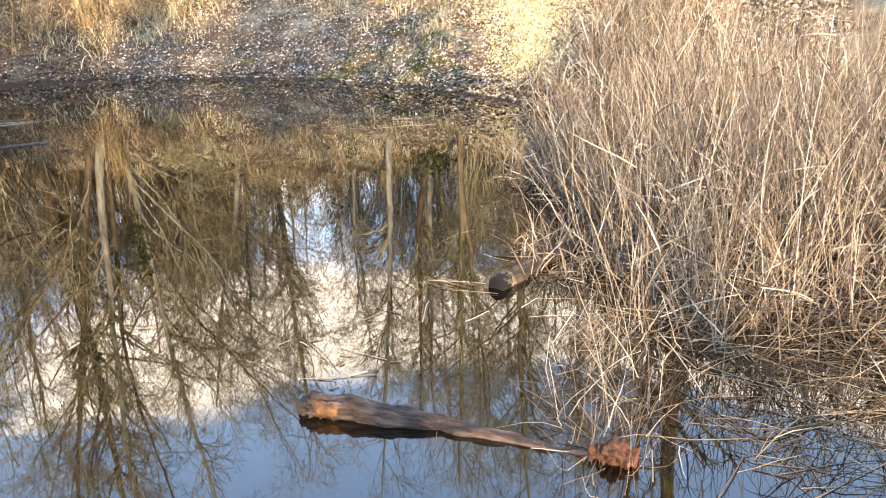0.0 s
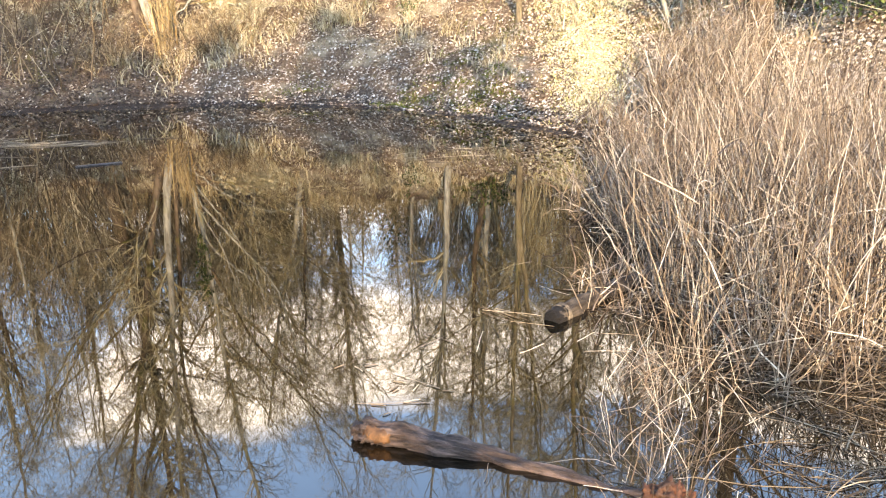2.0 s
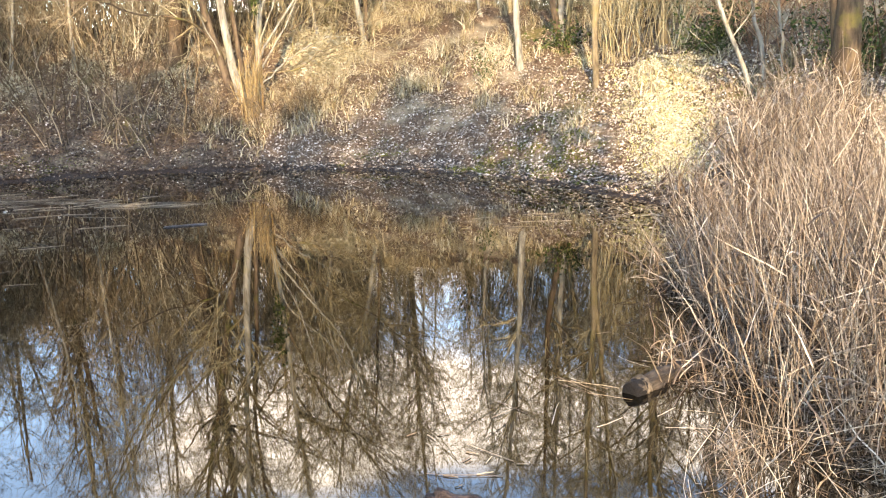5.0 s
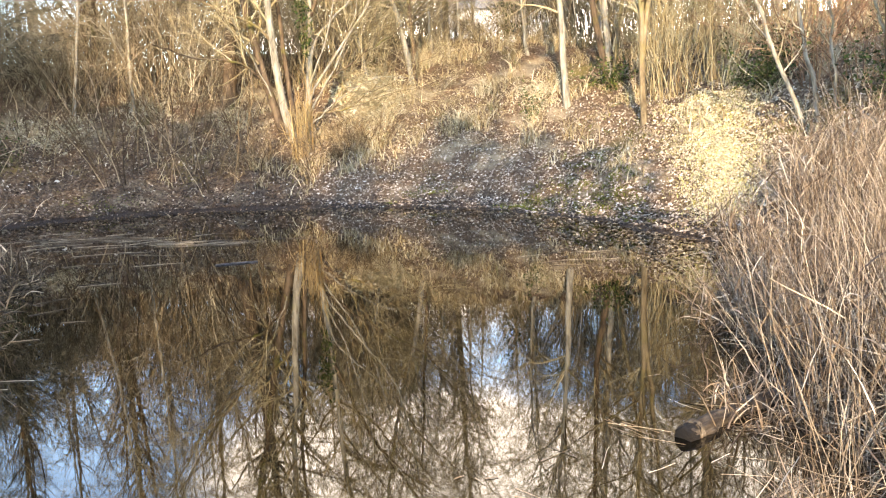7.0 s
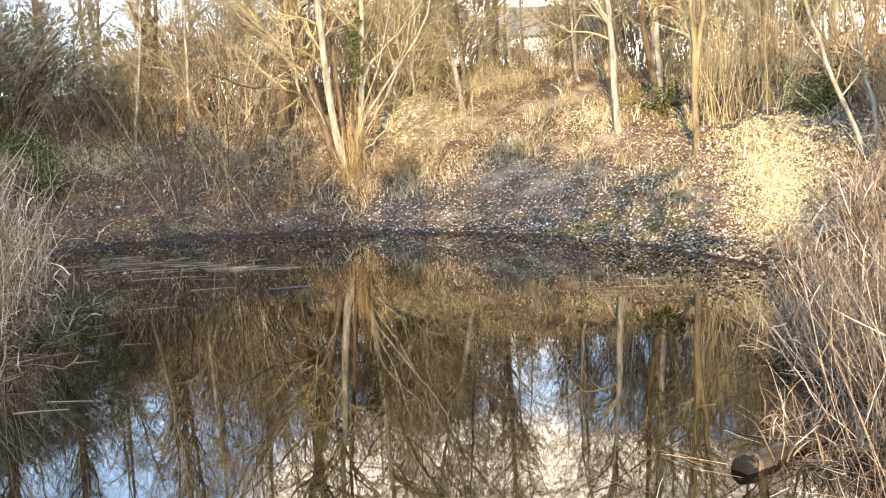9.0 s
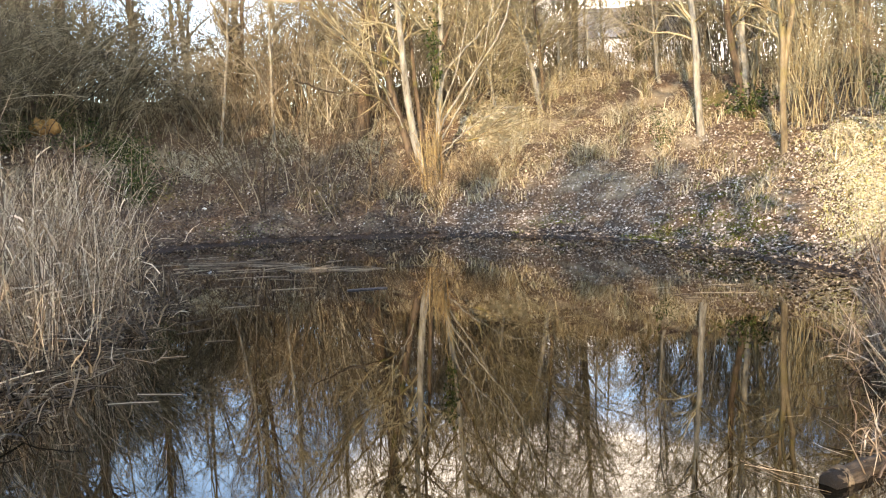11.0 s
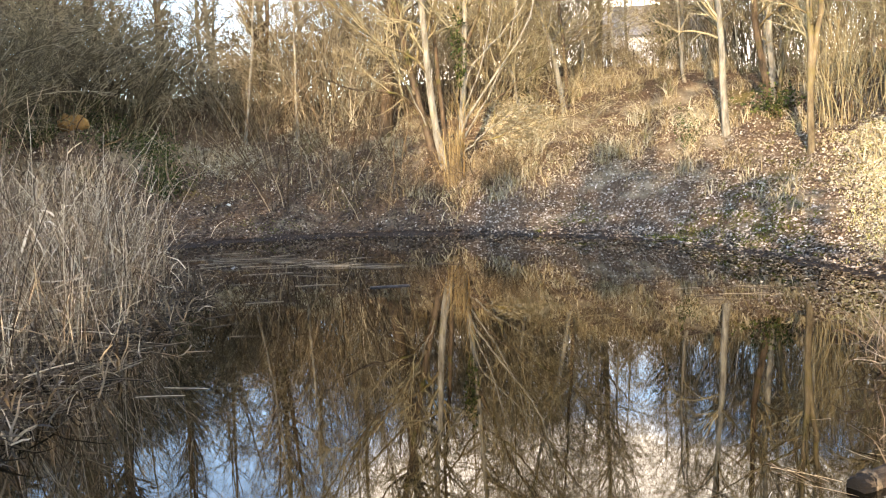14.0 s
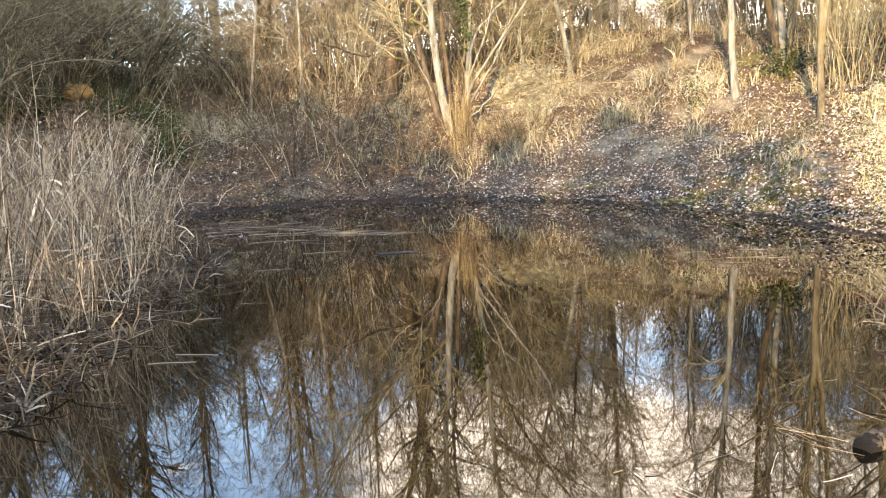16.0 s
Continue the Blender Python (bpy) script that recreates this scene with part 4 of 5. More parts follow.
for mx, my, sx, sy, count in [(4.9, 16.6, 0.5, 0.35, 150), (6.1, 15.2, 0.35, 0.7, 200), (7.2, 17.6, 0.7, 0.8, 90), (-4.6, 21.2, 0.5, 0.2, 30), (2.9, 19.4, 0.5, 0.2, 30)]:
    c = np.stack([rng.normal(mx, sx, count), rng.normal(my, sy, count)], 1)
    ob = tufts("moss_patch", c, 22, 0.08, rng.uniform(0.05, 0.11, len(c)), "low green moss and grass on the bank", M_MOSS, 0.012, 0.8)
    tagged(ob, category="moss")


# ---- reed beds ----
def reed_bed(where, label, feet, height, leaves, fallen, mat, lean=0.16, stem_r=0.0035, leaf_w=0.007, group="reed beds", fallen_len=0.9, bent=0.0, tall=None, limp=0.13, stiff=1.0):
    """Stems with their withered leaves at the feet given (count, 2), and broken stalks between them."""
    root = thing("reed_bed", where, label, "reeds", group)
    W = np.array(where)
    B, n = len(feet), 7
    base = np.c_[feet, np.maximum(ground_z(feet[:, 0], feet[:, 1]), -0.25)] - W
    h = height * rng.uniform(0.55, 1.12, B)
    h *= rng.choice([1.0, 1.22, 1.4], B, p=[0.83, 0.12, 0.05])
    if tall:
        h *= np.interp(np.degrees(np.arctan2(feet[:, 0], feet[:, 1])), *tall)
    d = unit(np.array([0, 0, 1.0]) + lean * rng.normal(size=(B, 3)))
    lay = rng.random(B) < bent
    d[lay] = unit(d[lay] + 0.7 * rng.normal(size=(lay.sum(), 3)) * np.array([1, 1, 0.2]))
    d[:, 2] = np.abs(d[:, 2])
    h[lay] *= 0.5
    tip = (base + d * h[:, None])[lay, :2] + W[:2]
    near = np.array([np.min(np.linalg.norm(feet - q, axis=1)) for q in tip]) if lay.any() else np.zeros(0)
    d[lay, :2] *= np.where(near > 0.25, -1.0, 1.0)[:, None]
    pts = [base]
    sag = rng.normal(size=(B, 3)) * np.array([1, 1, 0]) * limp
    sag[lay, 2] -= rng.uniform(0.05, 0.22, lay.sum())
    for k in range(n - 1):
        pts.append(pts[-1] + d * (h / (n - 1))[:, None])
        d = unit(d + sag + 0.025 * rng.normal(size=(B, 3)))
    P = np.stack(pts, 1)
    P[:, 2:, 2] = np.maximum(P[:, 2:, 2], 0.006 - W[2])
    R = (stem_r * rng.uniform(0.7, 1.4, B))[:, None] * np.linspace(1.1, 0.45, n)
    split_tubes("stem", P, R, 3, mat, root)
    i = rng.integers(0, B, leaves)
    t = rng.uniform(0.12, 0.98, leaves) * (n - 1)
    j = np.minimum(t.astype(int), n - 2)
    f = (t - j)[:, None]
    foot = P[i, j] * (1 - f) + P[i, j + 1] * f
    a = rng.uniform(0, 2 * np.pi, leaves)
    out = np.stack([np.cos(a), np.sin(a), np.zeros(leaves)], 1)
    d = unit(out * rng.uniform(0.2, 1.0, (leaves, 1)) + np.array([0, 0, 1.0]) * rng.uniform(-0.5, 1.4, (leaves, 1)))
    L = rng.uniform(0.16, 0.48, leaves)
    droop = rng.uniform(0.02, 0.5, (leaves, 1)) * (rng.random((leaves, 1)) + 0.2) / stiff
    q = [foot]
    for k in range(4):
        q.append(q[-1] + d * (L / 4)[:, None])
        d = unit(d + droop * np.array([0, 0, -1.0]) + 0.12 * rng.normal(size=(leaves, 3)))
    Q = np.stack(q, 1)
    side = unit(np.cross(out, np.array([0, 0, 1.0])) + 0.6 * rng.normal(size=(leaves, 3)))
    soup_part("foliage", Soup().ribbons(Q, (leaf_w * rng.uniform(0.5, 1.5, leaves))[:, None] * np.array([0.8, 1, 0.85, 0.6, 0.15]), side), mat, root, smooth=False)
    if fallen:
        i = rng.integers(0, B, fallen)
        F = base[i] + np.c_[rng.normal(size=(fallen, 2)) * 0.25, np.zeros(fallen)]
        F[:, 2] = np.maximum(F[:, 2], -W[2] + 0.005) + rng.random(fallen) ** 3 * height * 0.35
        a = rng.uniform(0, 2 * np.pi, fallen)
        d = unit(np.stack([np.cos(a), np.sin(a), rng.normal(size=fallen) * 0.25], 1))
        Ln = fallen_len * rng.uniform(0.3, 1.2, fallen)
        q = [F]
        for k in range(4):
            q.append(q[-1] + d * (Ln / 4)[:, None])
            d = unit(d + 0.05 * rng.normal(size=(fallen, 3)) - np.array([0, 0, 0.08]))
        Q = np.stack(q, 1)
        Q[:, :, 2] = np.maximum(Q[:, :, 2], -W[2] + 0.003)
        ends = Q[:, -1, :2] + W[:2]
        Q = Q[np.array([np.min(np.linalg.norm(feet - q, axis=1)) for q in ends]) < 0.2]
        fallen = len(Q)
        split_tubes("fallen_stalk", Q, np.full((fallen, 5), stem_r) * rng.uniform(0.7, 1.6, (fallen, 1)), 3, mat, root, 120)
    return root


def fill(poly, count, clump=0.0, clumps=60):
    """Random feet inside a polygon, some of them gathered in clumps."""
    poly = np.array(poly, float)
    lo, hi = poly.min(0), poly.max(0)

    def inside(p):
        r = np.zeros(len(p), bool)
        for a, b in zip(poly, np.roll(poly, -1, 0)):
            c = (a[1] > p[:, 1]) != (b[1] > p[:, 1])
            r ^= c & (p[:, 0] < (b[0] - a[0]) * (p[:, 1] - a[1]) / (b[1] - a[1] + 1e-12) + a[0])
        return r
    out = np.zeros((0, 2))
    cc = rng.uniform(lo, hi, (clumps, 2))
    while len(out) < count:
        p = rng.uniform(lo, hi, (count, 2))
        k = rng.random(count) < clump
        p[k] = cc[rng.integers(0, clumps, k.sum())] + rng.normal(size=(k.sum(), 2)) * 0.14
        out = np.concatenate([out, p[inside(p)]])
    return out[:count]


RIGHT_BED = [(2.62, 3.35), (2.95, 3.05), (3.6, 2.75), (4.6, 2.6), (6.4, 2.8), (6.9, 5.5), (6.7, 7.8), (6.0, 8.0), (4.9, 7.2), (3.85, 6.3), (3.5, 5.6), (3.15, 4.8), (2.85, 4.15)]
reed_bed((4.6, 5.2, 0), "tall dry buff reeds standing at the pond edge", fill(RIGHT_BED, 4900, 0.6, 120), 1.5, 4600, 1500, M_REED, 0.25, 0.0033, 0.0042, bent=0.14, fallen_len=0.6, limp=0.06, stiff=2.0, tall=((27, 31, 35, 40, 50), (0.62, 0.68, 0.82, 1.0, 1.05)))
reed_bed((6.6, 9.2, 0), "far clump of dry reeds on the shore", fill([(6.0, 8.9), (6.6, 8.0), (8.2, 9.6), (8.0, 10.6), (7.0, 10.4)], 800, 0.4, 30), 1.45, 1500, 100, M_REED, 0.17, 0.0045, 0.008)
reed_bed((6.1, 10.6, 0), "low sparse reeds on the muddy shore", fill([(5.6, 9.0), (6.2, 9.0), (6.6, 11.4), (6.2, 11.6)], 130, 0.5, 12), 0.6, 420, 60, M_REED, 0.25, 0.004, 0.008)
reed_bed((3.5, 6.6, 0), "drooping reeds hanging over the water", fill([(3.4, 6.2), (3.8, 6.3), (4.8, 7.4), (4.5, 7.5)], 200, 0.3, 10), 0.8, 800, 30, M_REED, 0.24, 0.003, 0.005, bent=0.06)
reed_bed((1.75, 2.35, 0), "thin clump of dry reeds in shallow water", fill([(1.45, 2.15), (1.6, 2.05), (2.2, 2.6), (2.6, 3.3), (2.2, 3.4), (1.9, 3.0)], 110, 0.6, 14), 0.62, 120, 70, M_REED, 0.13, 0.0015, 0.0022, fallen_len=0.42, bent=0.12, limp=0.07, stiff=2.0)
reed_bed((2.7, 4.3, 0), "fallen reeds lying over the sunken log", fill([(2.42, 4.22), (2.6, 4.05), (3.0, 4.1), (3.3, 5.0), (2.9, 5.0), (2.6, 4.6)], 150, 0.3, 14), 0.45, 300, 45, M_REED, 0.4, 0.0019, 0.004, fallen_len=0.3, bent=0.08)
reed_bed((3.2, 2.3, 0), "flattened reed stalks lying in the shallows", fill([(2.0, 2.5), (2.3, 1.8), (3.4, 1.5), (4.8, 1.6), (5.0, 2.7), (3.6, 2.9), (2.6, 3.1)], 170, 0.5, 24), 0.35, 170, 620, M_MATTED, 0.5, 0.0017, 0.0035, fallen_len=0.8, bent=0.5)
reed_bed((3.1, 2.9, 0), "broken reeds leaning across each other over the shallows", fill([(2.25, 3.35), (2.6, 2.85), (3.6, 2.4), (4.6, 2.3), (4.6, 3.2), (3.0, 3.5)], 270, 0.5, 40), 0.85, 160, 90, M_REED, 0.5, 0.0027, 0.0036, fallen_len=0.5, bent=0.15, limp=0.05, stiff=2.0)
LEFT_BED = [(-3.75, 8.6), (-3.9, 10.6), (-4.5, 12.6), (-5.0, 13.9), (-5.6, 15.0), (-7.4, 15.6), (-8.6, 13), (-8.4, 9), (-7.5, 6), (-5.0, 5.6), (-3.9, 6.8)]
reed_bed((-5.6, 10.2, 0), "shaded clump of pale withered reeds", fill(LEFT_BED, 2300, 0.65, 90), 2.45, 3800, 1100, M_REED_WARM, 0.19, 0.0052, 0.0095, bent=0.2, fallen_len=0.7, limp=0.085, stiff=1.2,
         tall=((-30, -24, -22, -20.5, -19, -17.5), (1.0, 1.0, 0.9, 0.68, 0.48, 0.34)))
mat_feet = fill([(-3.3, 9.0), (-3.4, 11.0), (-4.2, 13.6), (-5.2, 15.2), (-5.6, 14), (-4.6, 11), (-4.5, 7), (-4.4, 4.8), (-3.1, 5.0), (-3.1, 7.0)], 500, 0.3, 40)
reed_bed((-3.8, 9.0, 0), "matted rotting reed stalks at the water edge", mat_feet, 0.24, 1800, 700, M_MATTED, 0.6, 0.0045, 0.010, fallen_len=0.36, bent=0.7)


# ---- logs and floating things ----
def log_mesh(points, radii, n, k, lump, seed):
    """A rough round log along the points: bmesh with closed, hollowed ends."""
    bm = bmesh.new()
    P = line(points, n)
    rr = np.interp(np.linspace(0, 1, n), np.linspace(0, 1, len(radii)), radii).tolist()
    T = unit(np.gradient(P, axis=0))
    rings = []
    for i in range(n):
        u = Vector(np.cross(T[i], (0, 0, 1))).normalized()
        w = Vector(T[i]).cross(u)
        ring = []
        for j in range(k):
            a = 2 * math.pi * j / k
            q = Vector(P[i]) + rr[i] * (math.cos(a) * u + math.sin(a) * w)
            run = 1.5 * i / n
            amount = (noise.noise(Vector((run * 7 + seed, math.cos(a) * 1.6, math.sin(a) * 1.6))) * lump
                      + noise.noise(Vector((run * 9 + seed, math.cos(a) * 5, math.sin(a) * 5))) * lump * 0.7 + noise.noise(q * 60) * lump * 0.22)
            ring.append(bm.verts.new(q + (q - Vector(P[i])).normalized() * rr[i] * amount))
        rings.append(ring)
    for a, b in zip(rings, rings[1:]):
        for j in range(k):
            bm.faces.new((a[j], a[(j + 1) % k], b[(j + 1) % k], b[j]))
    for ring, t in ((rings[0], T[0]), (rings[-1], -T[-1])):
        c = bm.verts.new(sum((v.co for v in ring), Vector()) / k + Vector(t) * 0.012)
        for j in range(k):
            bm.faces.new((ring[j], ring[(j + 1) % k], c))
    bmesh.ops.recalc_face_normals(bm, faces=bm.faces)
    return bm


def grained(name, dark, light, scale=26.0, rough=0.6):
    """Wood with cracks that run along x."""
    m, t, b = material(name, rough, 0.35)
    co = t.nodes.new("ShaderNodeTexCoord")
    mp = t.nodes.new("ShaderNodeMapping")
    mp.inputs["Scale"].default_value = (0.10, 1, 1)
    t.links.new(co.outputs["Object"], mp.inputs["Vector"])
    n = node(t, "ShaderNodeTexNoise", Scale=scale * 2, Detail=7.0, Roughness=0.7)
    t.links.new(mp.outputs[0], n.inputs["Vector"])
    n2 = node(t, "ShaderNodeTexNoise", Scale=9.0, Detail=5.0, Roughness=0.6)
    t.links.new(co.outputs["Object"], n2.inputs["Vector"])
    r = ramp(t, [(0.35, dark), (0.52, tuple((a + c) / 2 for a, c in zip(dark, light))), (0.68, light)])
    t.links.new(n.outputs["Fac"], r.inputs[0])
    r2 = ramp(t, [(0.35, (0.35, 0.32, 0.3)), (0.6, (1, 1, 1))])
    t.links.new(n2.outputs["Fac"], r2.inputs[0])
    t.links.new(mix_colour(t, 1.0, r.outputs[0], r2.outputs[0], "MULTIPLY"), b.inputs["Base Color"])
    bump(t, b, n.outputs["Fac"], 1.0, 0.02)
    return m


M_DRIFT = grained("driftwood", (0.014, 0.009, 0.008), (0.18, 0.12, 0.097))
M_GREYLOG = grained("grey_log", (0.015, 0.010, 0.008), (0.125, 0.095, 0.068), 18.0, 0.7)
M_SAWN = grained("dark_sawn_wood", (0.004, 0.003, 0.003), (0.016, 0.012, 0.010), 30.0, 0.85)

log = thing("driftwood_log", (1.27, 2.76, 0.0), "wet brown log floating in the pond with broken ends", "log")
log.rotation_euler = (0, 0, radians(-43))
part("body", log_mesh([(-0.72, 0.0, 0.045), (-0.45, 0.012, 0.032), (-0.1, 0.03, 0.0), (0.2, 0.016, -0.02), (0.45, -0.01, -0.026), (0.72, 0.0, 0.0)],
                      (0.050, 0.052, 0.050, 0.044, 0.042, 0.036, 0.036, 0.038), 110, 40, 0.55, 1), M_DRIFT, log)
part("knot", log_mesh([(-0.70, -0.022, 0.045), (-0.64, -0.03, 0.048), (-0.56, -0.03, 0.04)], (0.024, 0.042, 0.022), 12, 14, 0.5, 5), M_KNOT, log, "rounded brown knot at the broken end")
part("broken_end", log_mesh([(0.56, -0.01, 0.012), (0.64, -0.02, 0.028), (0.75, -0.02, 0.018)], (0.03, 0.05, 0.034), 24, 30, 0.9, 8), M_CUT, log, "splintered orange heartwood")
part("stub", log_mesh([(-0.62, 0.0, 0.02), (-0.70, 0.0, 0.02), (-0.77, -0.01, 0.045)], (0.05, 0.056, 0.03), 14, 24, 0.8, 15), M_DRIFT, log, "torn dark stub of the log")

M_RIM = grained("stripped_bark", (0.05, 0.036, 0.025), (0.27, 0.215, 0.155), 20.0, 0.7)
stump = thing("sunken_log", (2.2, 4.2, 0.0), "weathered grey log with a dark sawn end lying in the reeds", "log")
stump.rotation_euler = (0, 0, radians(28))
part("body", log_mesh([(0.0, 0.0, 0.016), (0.22, 0, 0.014), (0.55, 0.01, 0.004), (1.05, 0, -0.01), (1.6, 0, -0.02)], (0.062, 0.064, 0.062, 0.058, 0.05), 60, 26, 0.35, 3), M_GREYLOG, stump)
part("sawn_end", log_mesh([(-0.03, 0.0, 0.014), (-0.004, 0, 0.016), (0.07, 0, 0.016)], (0.056, 0.067, 0.068), 4, 26, 0.16, 4), M_SAWN, stump, "dark wet sawn face")
part("collar", log_mesh([(0.05, 0.0, 0.018), (0.08, 0, 0.018), (0.11, 0, 0.018)], (0.066, 0.067, 0.060), 10, 26, 0.3, 21), M_RIM, stump, "pale ring of stripped bark")


def stalk(name, x, y, length, turn, label, mat, r=0.012, z=0.004, category="stalk", group="floating stalks"):
    pts = [(-length / 2, 0, 0), (-length / 6, rng.normal() * 0.02 * length, 0.002), (length / 5, rng.normal() * 0.02 * length, 0.003), (length / 2, 0, 0)]
    P = line(pts, 7)[None]
    ob = soup_part(name, Soup().tubes(P, np.full((1, 7), r) * np.linspace(1, 0.6, 7), 5), mat)
    ob.matrix_world = pose(x, y, z, 0, 0, turn)
    return tagged(ob, label, category, group)


M_DARKSTALK = island_material("sodden_stalk", [(0.0, (0.07, 0.052, 0.037)), (0.5, (0.16, 0.125, 0.09)), (1.0, (0.32, 0.265, 0.20))], 0.6)
for k in range(84):
    f = float(rng.random())
    stalk("floating_stalk", -5.2 + 4.4 * f + rng.normal() * 0.3, 16.6 - 2.3 * f + rng.normal() * 0.55, rng.uniform(0.25, 1.0), -10 + rng.normal() * 22, "pale dead reed stalk floating on the pond", M_DARKSTALK, 0.0055)
for k in range(26):
    stalk("floating_stalk", rng.uniform(-3.6, -2.3), rng.uniform(6, 13), rng.uniform(0.2, 0.65), rng.normal() * 30, "pale dead reed stalk floating on the pond", M_DARKSTALK, 0.0055)
for k in range(16):
    stalk("floating_stalk", rng.uniform(3.2, 5.0), rng.uniform(9.6, 10.8), rng.uniform(0.2, 0.6), rng.normal() * 22, "grey dead reed stalk floating on the pond", M_DARKSTALK, 0.0035)
for k in range(18):
    stalk("floating_stalk", rng.uniform(0.9, 2.9), rng.uniform(1.8, 4.4), rng.uniform(0.1, 0.38), rng.uniform(0, 180), "thin buff reed stalk floating near the log", M_REED, 0.002)
for k in range(14):
    stalk("floating_leaf", rng.normal(0.98, 0.12), rng.normal(3.6, 0.2), rng.uniform(0.04, 0.10), rng.normal() * 40, "small dark dead leaf floating on the pond", M_THATCH, 0.0035, category="leaf", group="floating leaves")

for k in range(8):
    stalk("floating_stalk", 1.97 + rng.normal() * 0.09, 4.42 + rng.normal() * 0.12, rng.uniform(0.15, 0.42), -58 + rng.normal() * 16, "buff reed stalk drifted against the sunken log", M_THATCH, 0.0018, float(rng.uniform(0.002, 0.008)))

board = bmesh.new()
bmesh.ops.create_cube(board, size=1, matrix=Matrix.Diagonal((0.62, 0.075, 0.022, 1)))
bmesh.ops.bevel(board, geom=board.edges[:], offset=0.012, segments=2, affect="EDGES")
ob = part("floating_board", board, M_BOARD, smooth=False)
ob.matrix_world = pose(-0.92, 12.0, 0.008, 0, 0, 6)
tagged(ob, "grey waterlogged board floating on the pond", "board")

stone = log_mesh([(-0.06, 0, 0), (0, 0, 0.01), (0.06, 0, 0)], (0.03, 0.05, 0.025), 8, 10, 0.3, 9)
ob = part("pale_stone", stone, M_STONE)
ob.matrix_world = pose(*at(-6.1, 22.2, -0.03), 0, 0, 20)
tagged(ob, "small pale stone on the leafy bank", "stone")
clay = log_mesh([(-0.45, 0, 0), (-0.1, 0.05, 0.08), (0.2, 0.02, 0.05), (0.5, 0, -0.05)], (0.12, 0.30, 0.26, 0.08), 20, 18, 0.5, 12)
ob = part("clay_mound", clay, M_CLAY)
ob.matrix_world = pose(*at(-10.35, 22.45, -0.05), 25, 0, 8) @ Matrix.Diagonal((0.85, 0.9, 0.9, 1))
tagged(ob, "bare orange clay showing on the bank", "earth")


# ---- unseen trees added on the near shore, behind the viewpoint, for shade ----
def evergreen(where, top, radius, leaves, foot=0.04):
    root = thing("evergreen_tree", where, "unseen evergreen tree added on the near shore to cast shade", "tree", "trees on the near shore")
    P, R = stems_of([([(0, 0, -0.2), (0.1, 0, top * 0.5), (0, 0.1, top * 0.96)], 0.22, 0.03)])
    soup_part("trunk", Soup().tubes(P, R, 10), M_BARK_DARK, root)
    a, q, k = rng.uniform(0, 2 * np.pi, leaves), np.sqrt(rng.random(leaves)), rng.uniform(-1, 1, leaves)
    wide = radius * q * np.sqrt(1 - np.abs(k) ** 5)
    C = np.stack([wide * np.cos(a), wide * np.sin(a), top * (1 + foot) / 2 + k * top * (1 - foot) / 2], 1)
    C += 0.12 * rng.normal(size=C.shape)
    soup_part("crown", Soup().leaves(C, rng.uniform(0.25, 0.5, leaves), rng.normal(size=(leaves, 3)), rng.normal(size=(leaves, 3))), M_GREEN, root, smooth=False)


# crowns and gaps placed to shape light and shade on the far bank
for x, y, top, radius, foot, full in [(-22, -8, 19.0, 2.4, 0.04, 150), (-18, -8.5, 17.6, 2.3, 0.04, 150), (-14.6, -8, 15.0, 2.1, 0.04, 130), (-11.6, -8, 14.6, 1.8, 0.04, 110), (-9.2, -8.2, 11.7, 1.2, 0.04, 110),
                                      (-6.95, -8, 11.7, 1.2, 0.04, 110), (-4.12, -8, 12.5, 0.75, 0.04, 75), (-2.2, -8.2, 11.3, 1.25, 0.55, 46), (-0.5, -8.3, 10.2, 0.9, 0.68, 52), (4.9, -8, 11.2, 1.85, 0.70, 130)]:
    evergreen(at(x, y), top, radius, int(full * top * radius * (1 - foot)), foot)
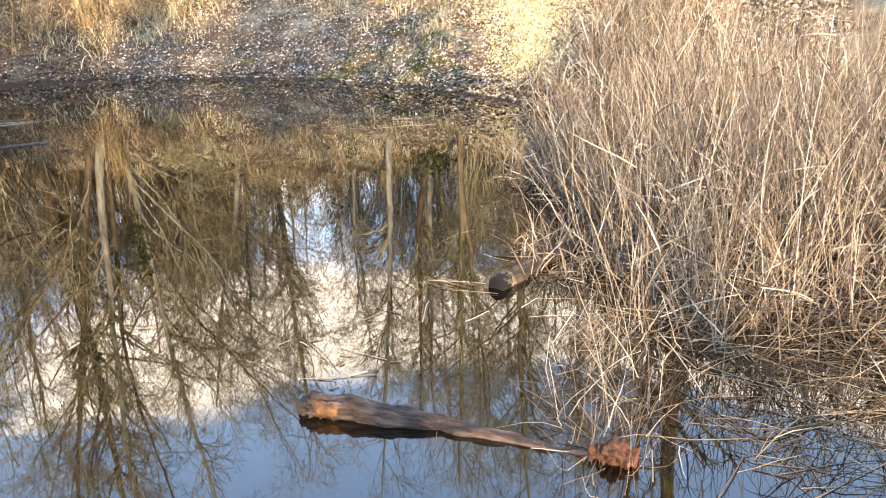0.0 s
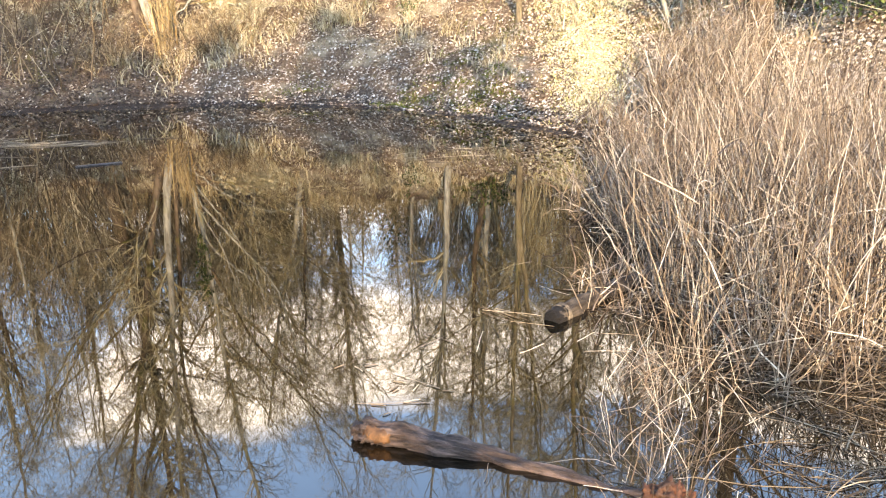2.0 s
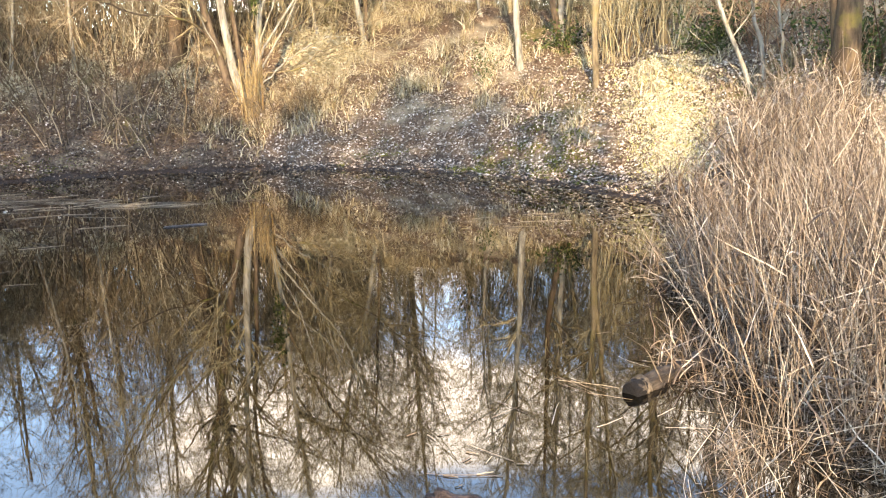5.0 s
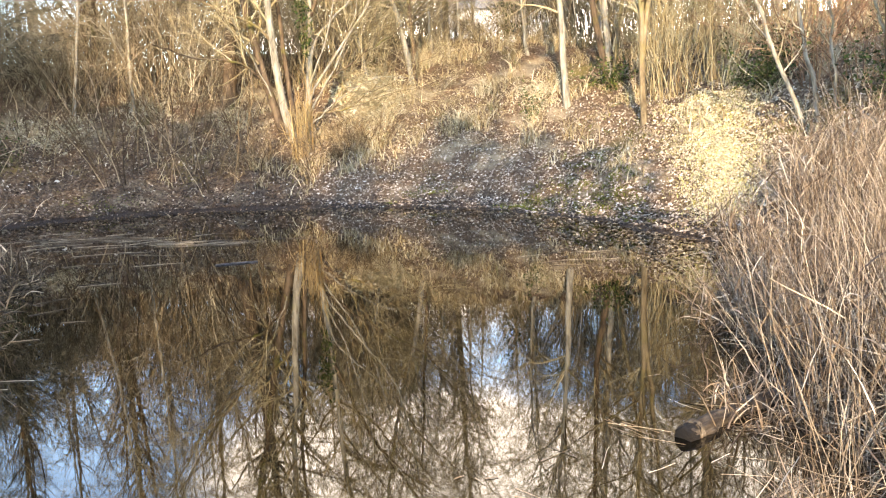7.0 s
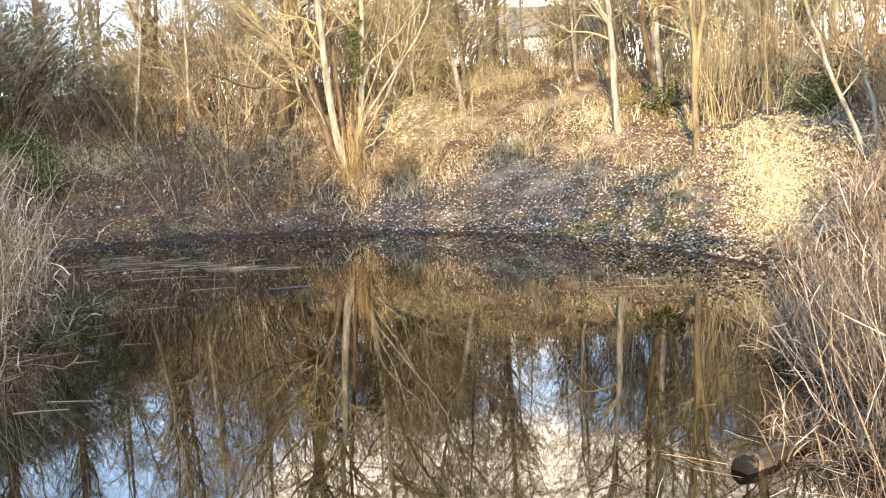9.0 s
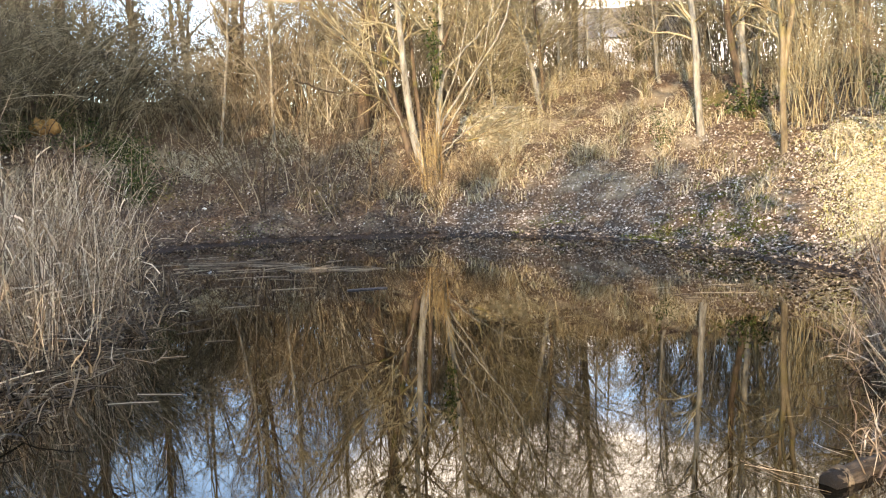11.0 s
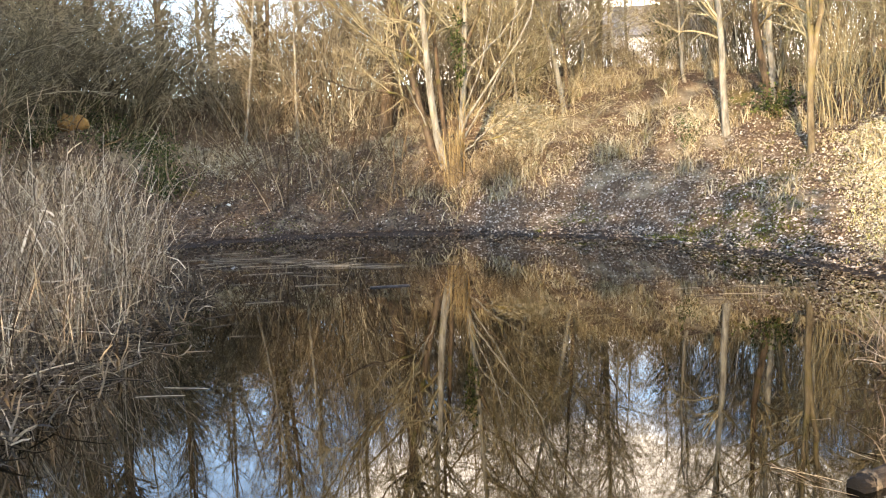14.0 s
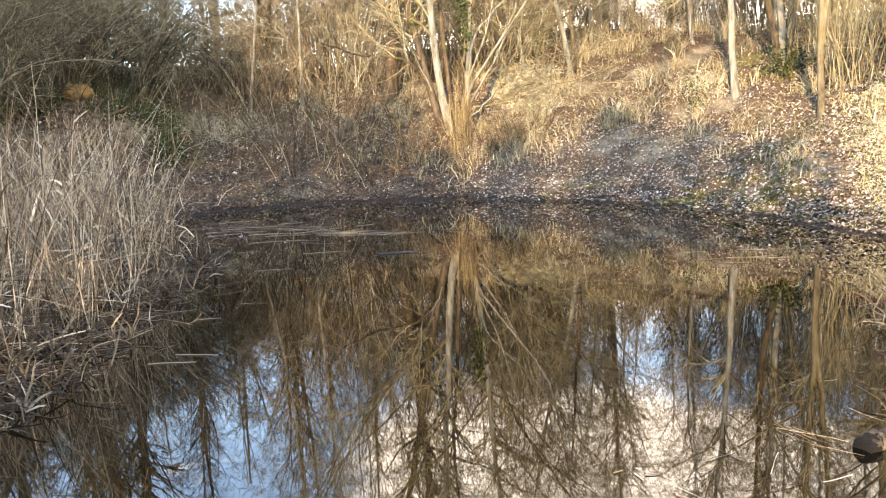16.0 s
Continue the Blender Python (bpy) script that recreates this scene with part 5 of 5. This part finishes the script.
for x, y in [(-20, -16), (-13, -15), (-8, -17), (9, -16), (14, -14)]:
    tagged(copy_thing(spread, pose(*at(x, y), 0, 0, float(rng.uniform(0, 360)))), "bare tree on the near shore", "tree", "trees on the near shore")
for x, y, k in [(-4.6, -13, 1.3)]:
    tagged(copy_thing(pole, pose(*at(x, y), 0, 0, float(rng.uniform(0, 360))) @ Matrix.Scale(k, 4)), "bare tree on the near shore", "tree", "trees on the near shore")


# ---- the white house glimpsed beyond the wood ----
def box(x0, y0, z0, x1, y1, z1):
    bm = bmesh.new()
    bmesh.ops.create_cube(bm, size=1, matrix=Matrix.Translation(((x0 + x1) / 2, (y0 + y1) / 2, (z0 + z1) / 2)) @ Matrix.Diagonal((x1 - x0, y1 - y0, z1 - z0, 1)))
    bmesh.ops.bevel(bm, geom=bm.edges[:], offset=0.02, segments=1, affect="EDGES")
    return bm


M_ROOF = bark_material("grey_roof", (0.12, 0.11, 0.11), (0.22, 0.21, 0.21), (0.16, 0.15, 0.13), 0.6, 1.0, 4.0, 0.8)
M_PANE = material("dark_glass", 0.05, 0.5)[0]
M_PANE.node_tree.nodes["Principled BSDF"].inputs["Base Color"].default_value = (0.03, 0.04, 0.05, 1)
house = thing("house", at(18.8, 67, 0.3), "white rendered house glimpsed through the bare trees", "house")
part("wall", box(-5, 0, 0, 5, 7, 6.4), M_WALL, house, smooth=False)
roof = bmesh.new()
rv = [roof.verts.new(c) for c in ((-5.4, -0.5, 6.35), (5.4, -0.5, 6.35), (5.4, 7.5, 6.35), (-5.4, 7.5, 6.35), (-5.4, 3.5, 9.4), (5.4, 3.5, 9.4))]
for f in ((0, 1, 5, 4), (2, 3, 4, 5), (0, 4, 3), (1, 2, 5), (3, 2, 1, 0)):
    roof.faces.new([rv[k] for k in f])
part("roof", roof, M_ROOF, house, "grey gabled roof", smooth=False)
for wx in (-3.2, 0.0, 3.2):
    for wz in (1.2, 4.0):
        win = part("window", box(wx - 0.6, -0.06, wz, wx + 0.6, 0.04, wz + 1.3), M_WALL, house, smooth=False)
        part("pane", box(wx - 0.5, -0.09, wz + 0.1, wx + 0.5, -0.05, wz + 1.2), M_PANE, win, "dark glass pane", smooth=False)
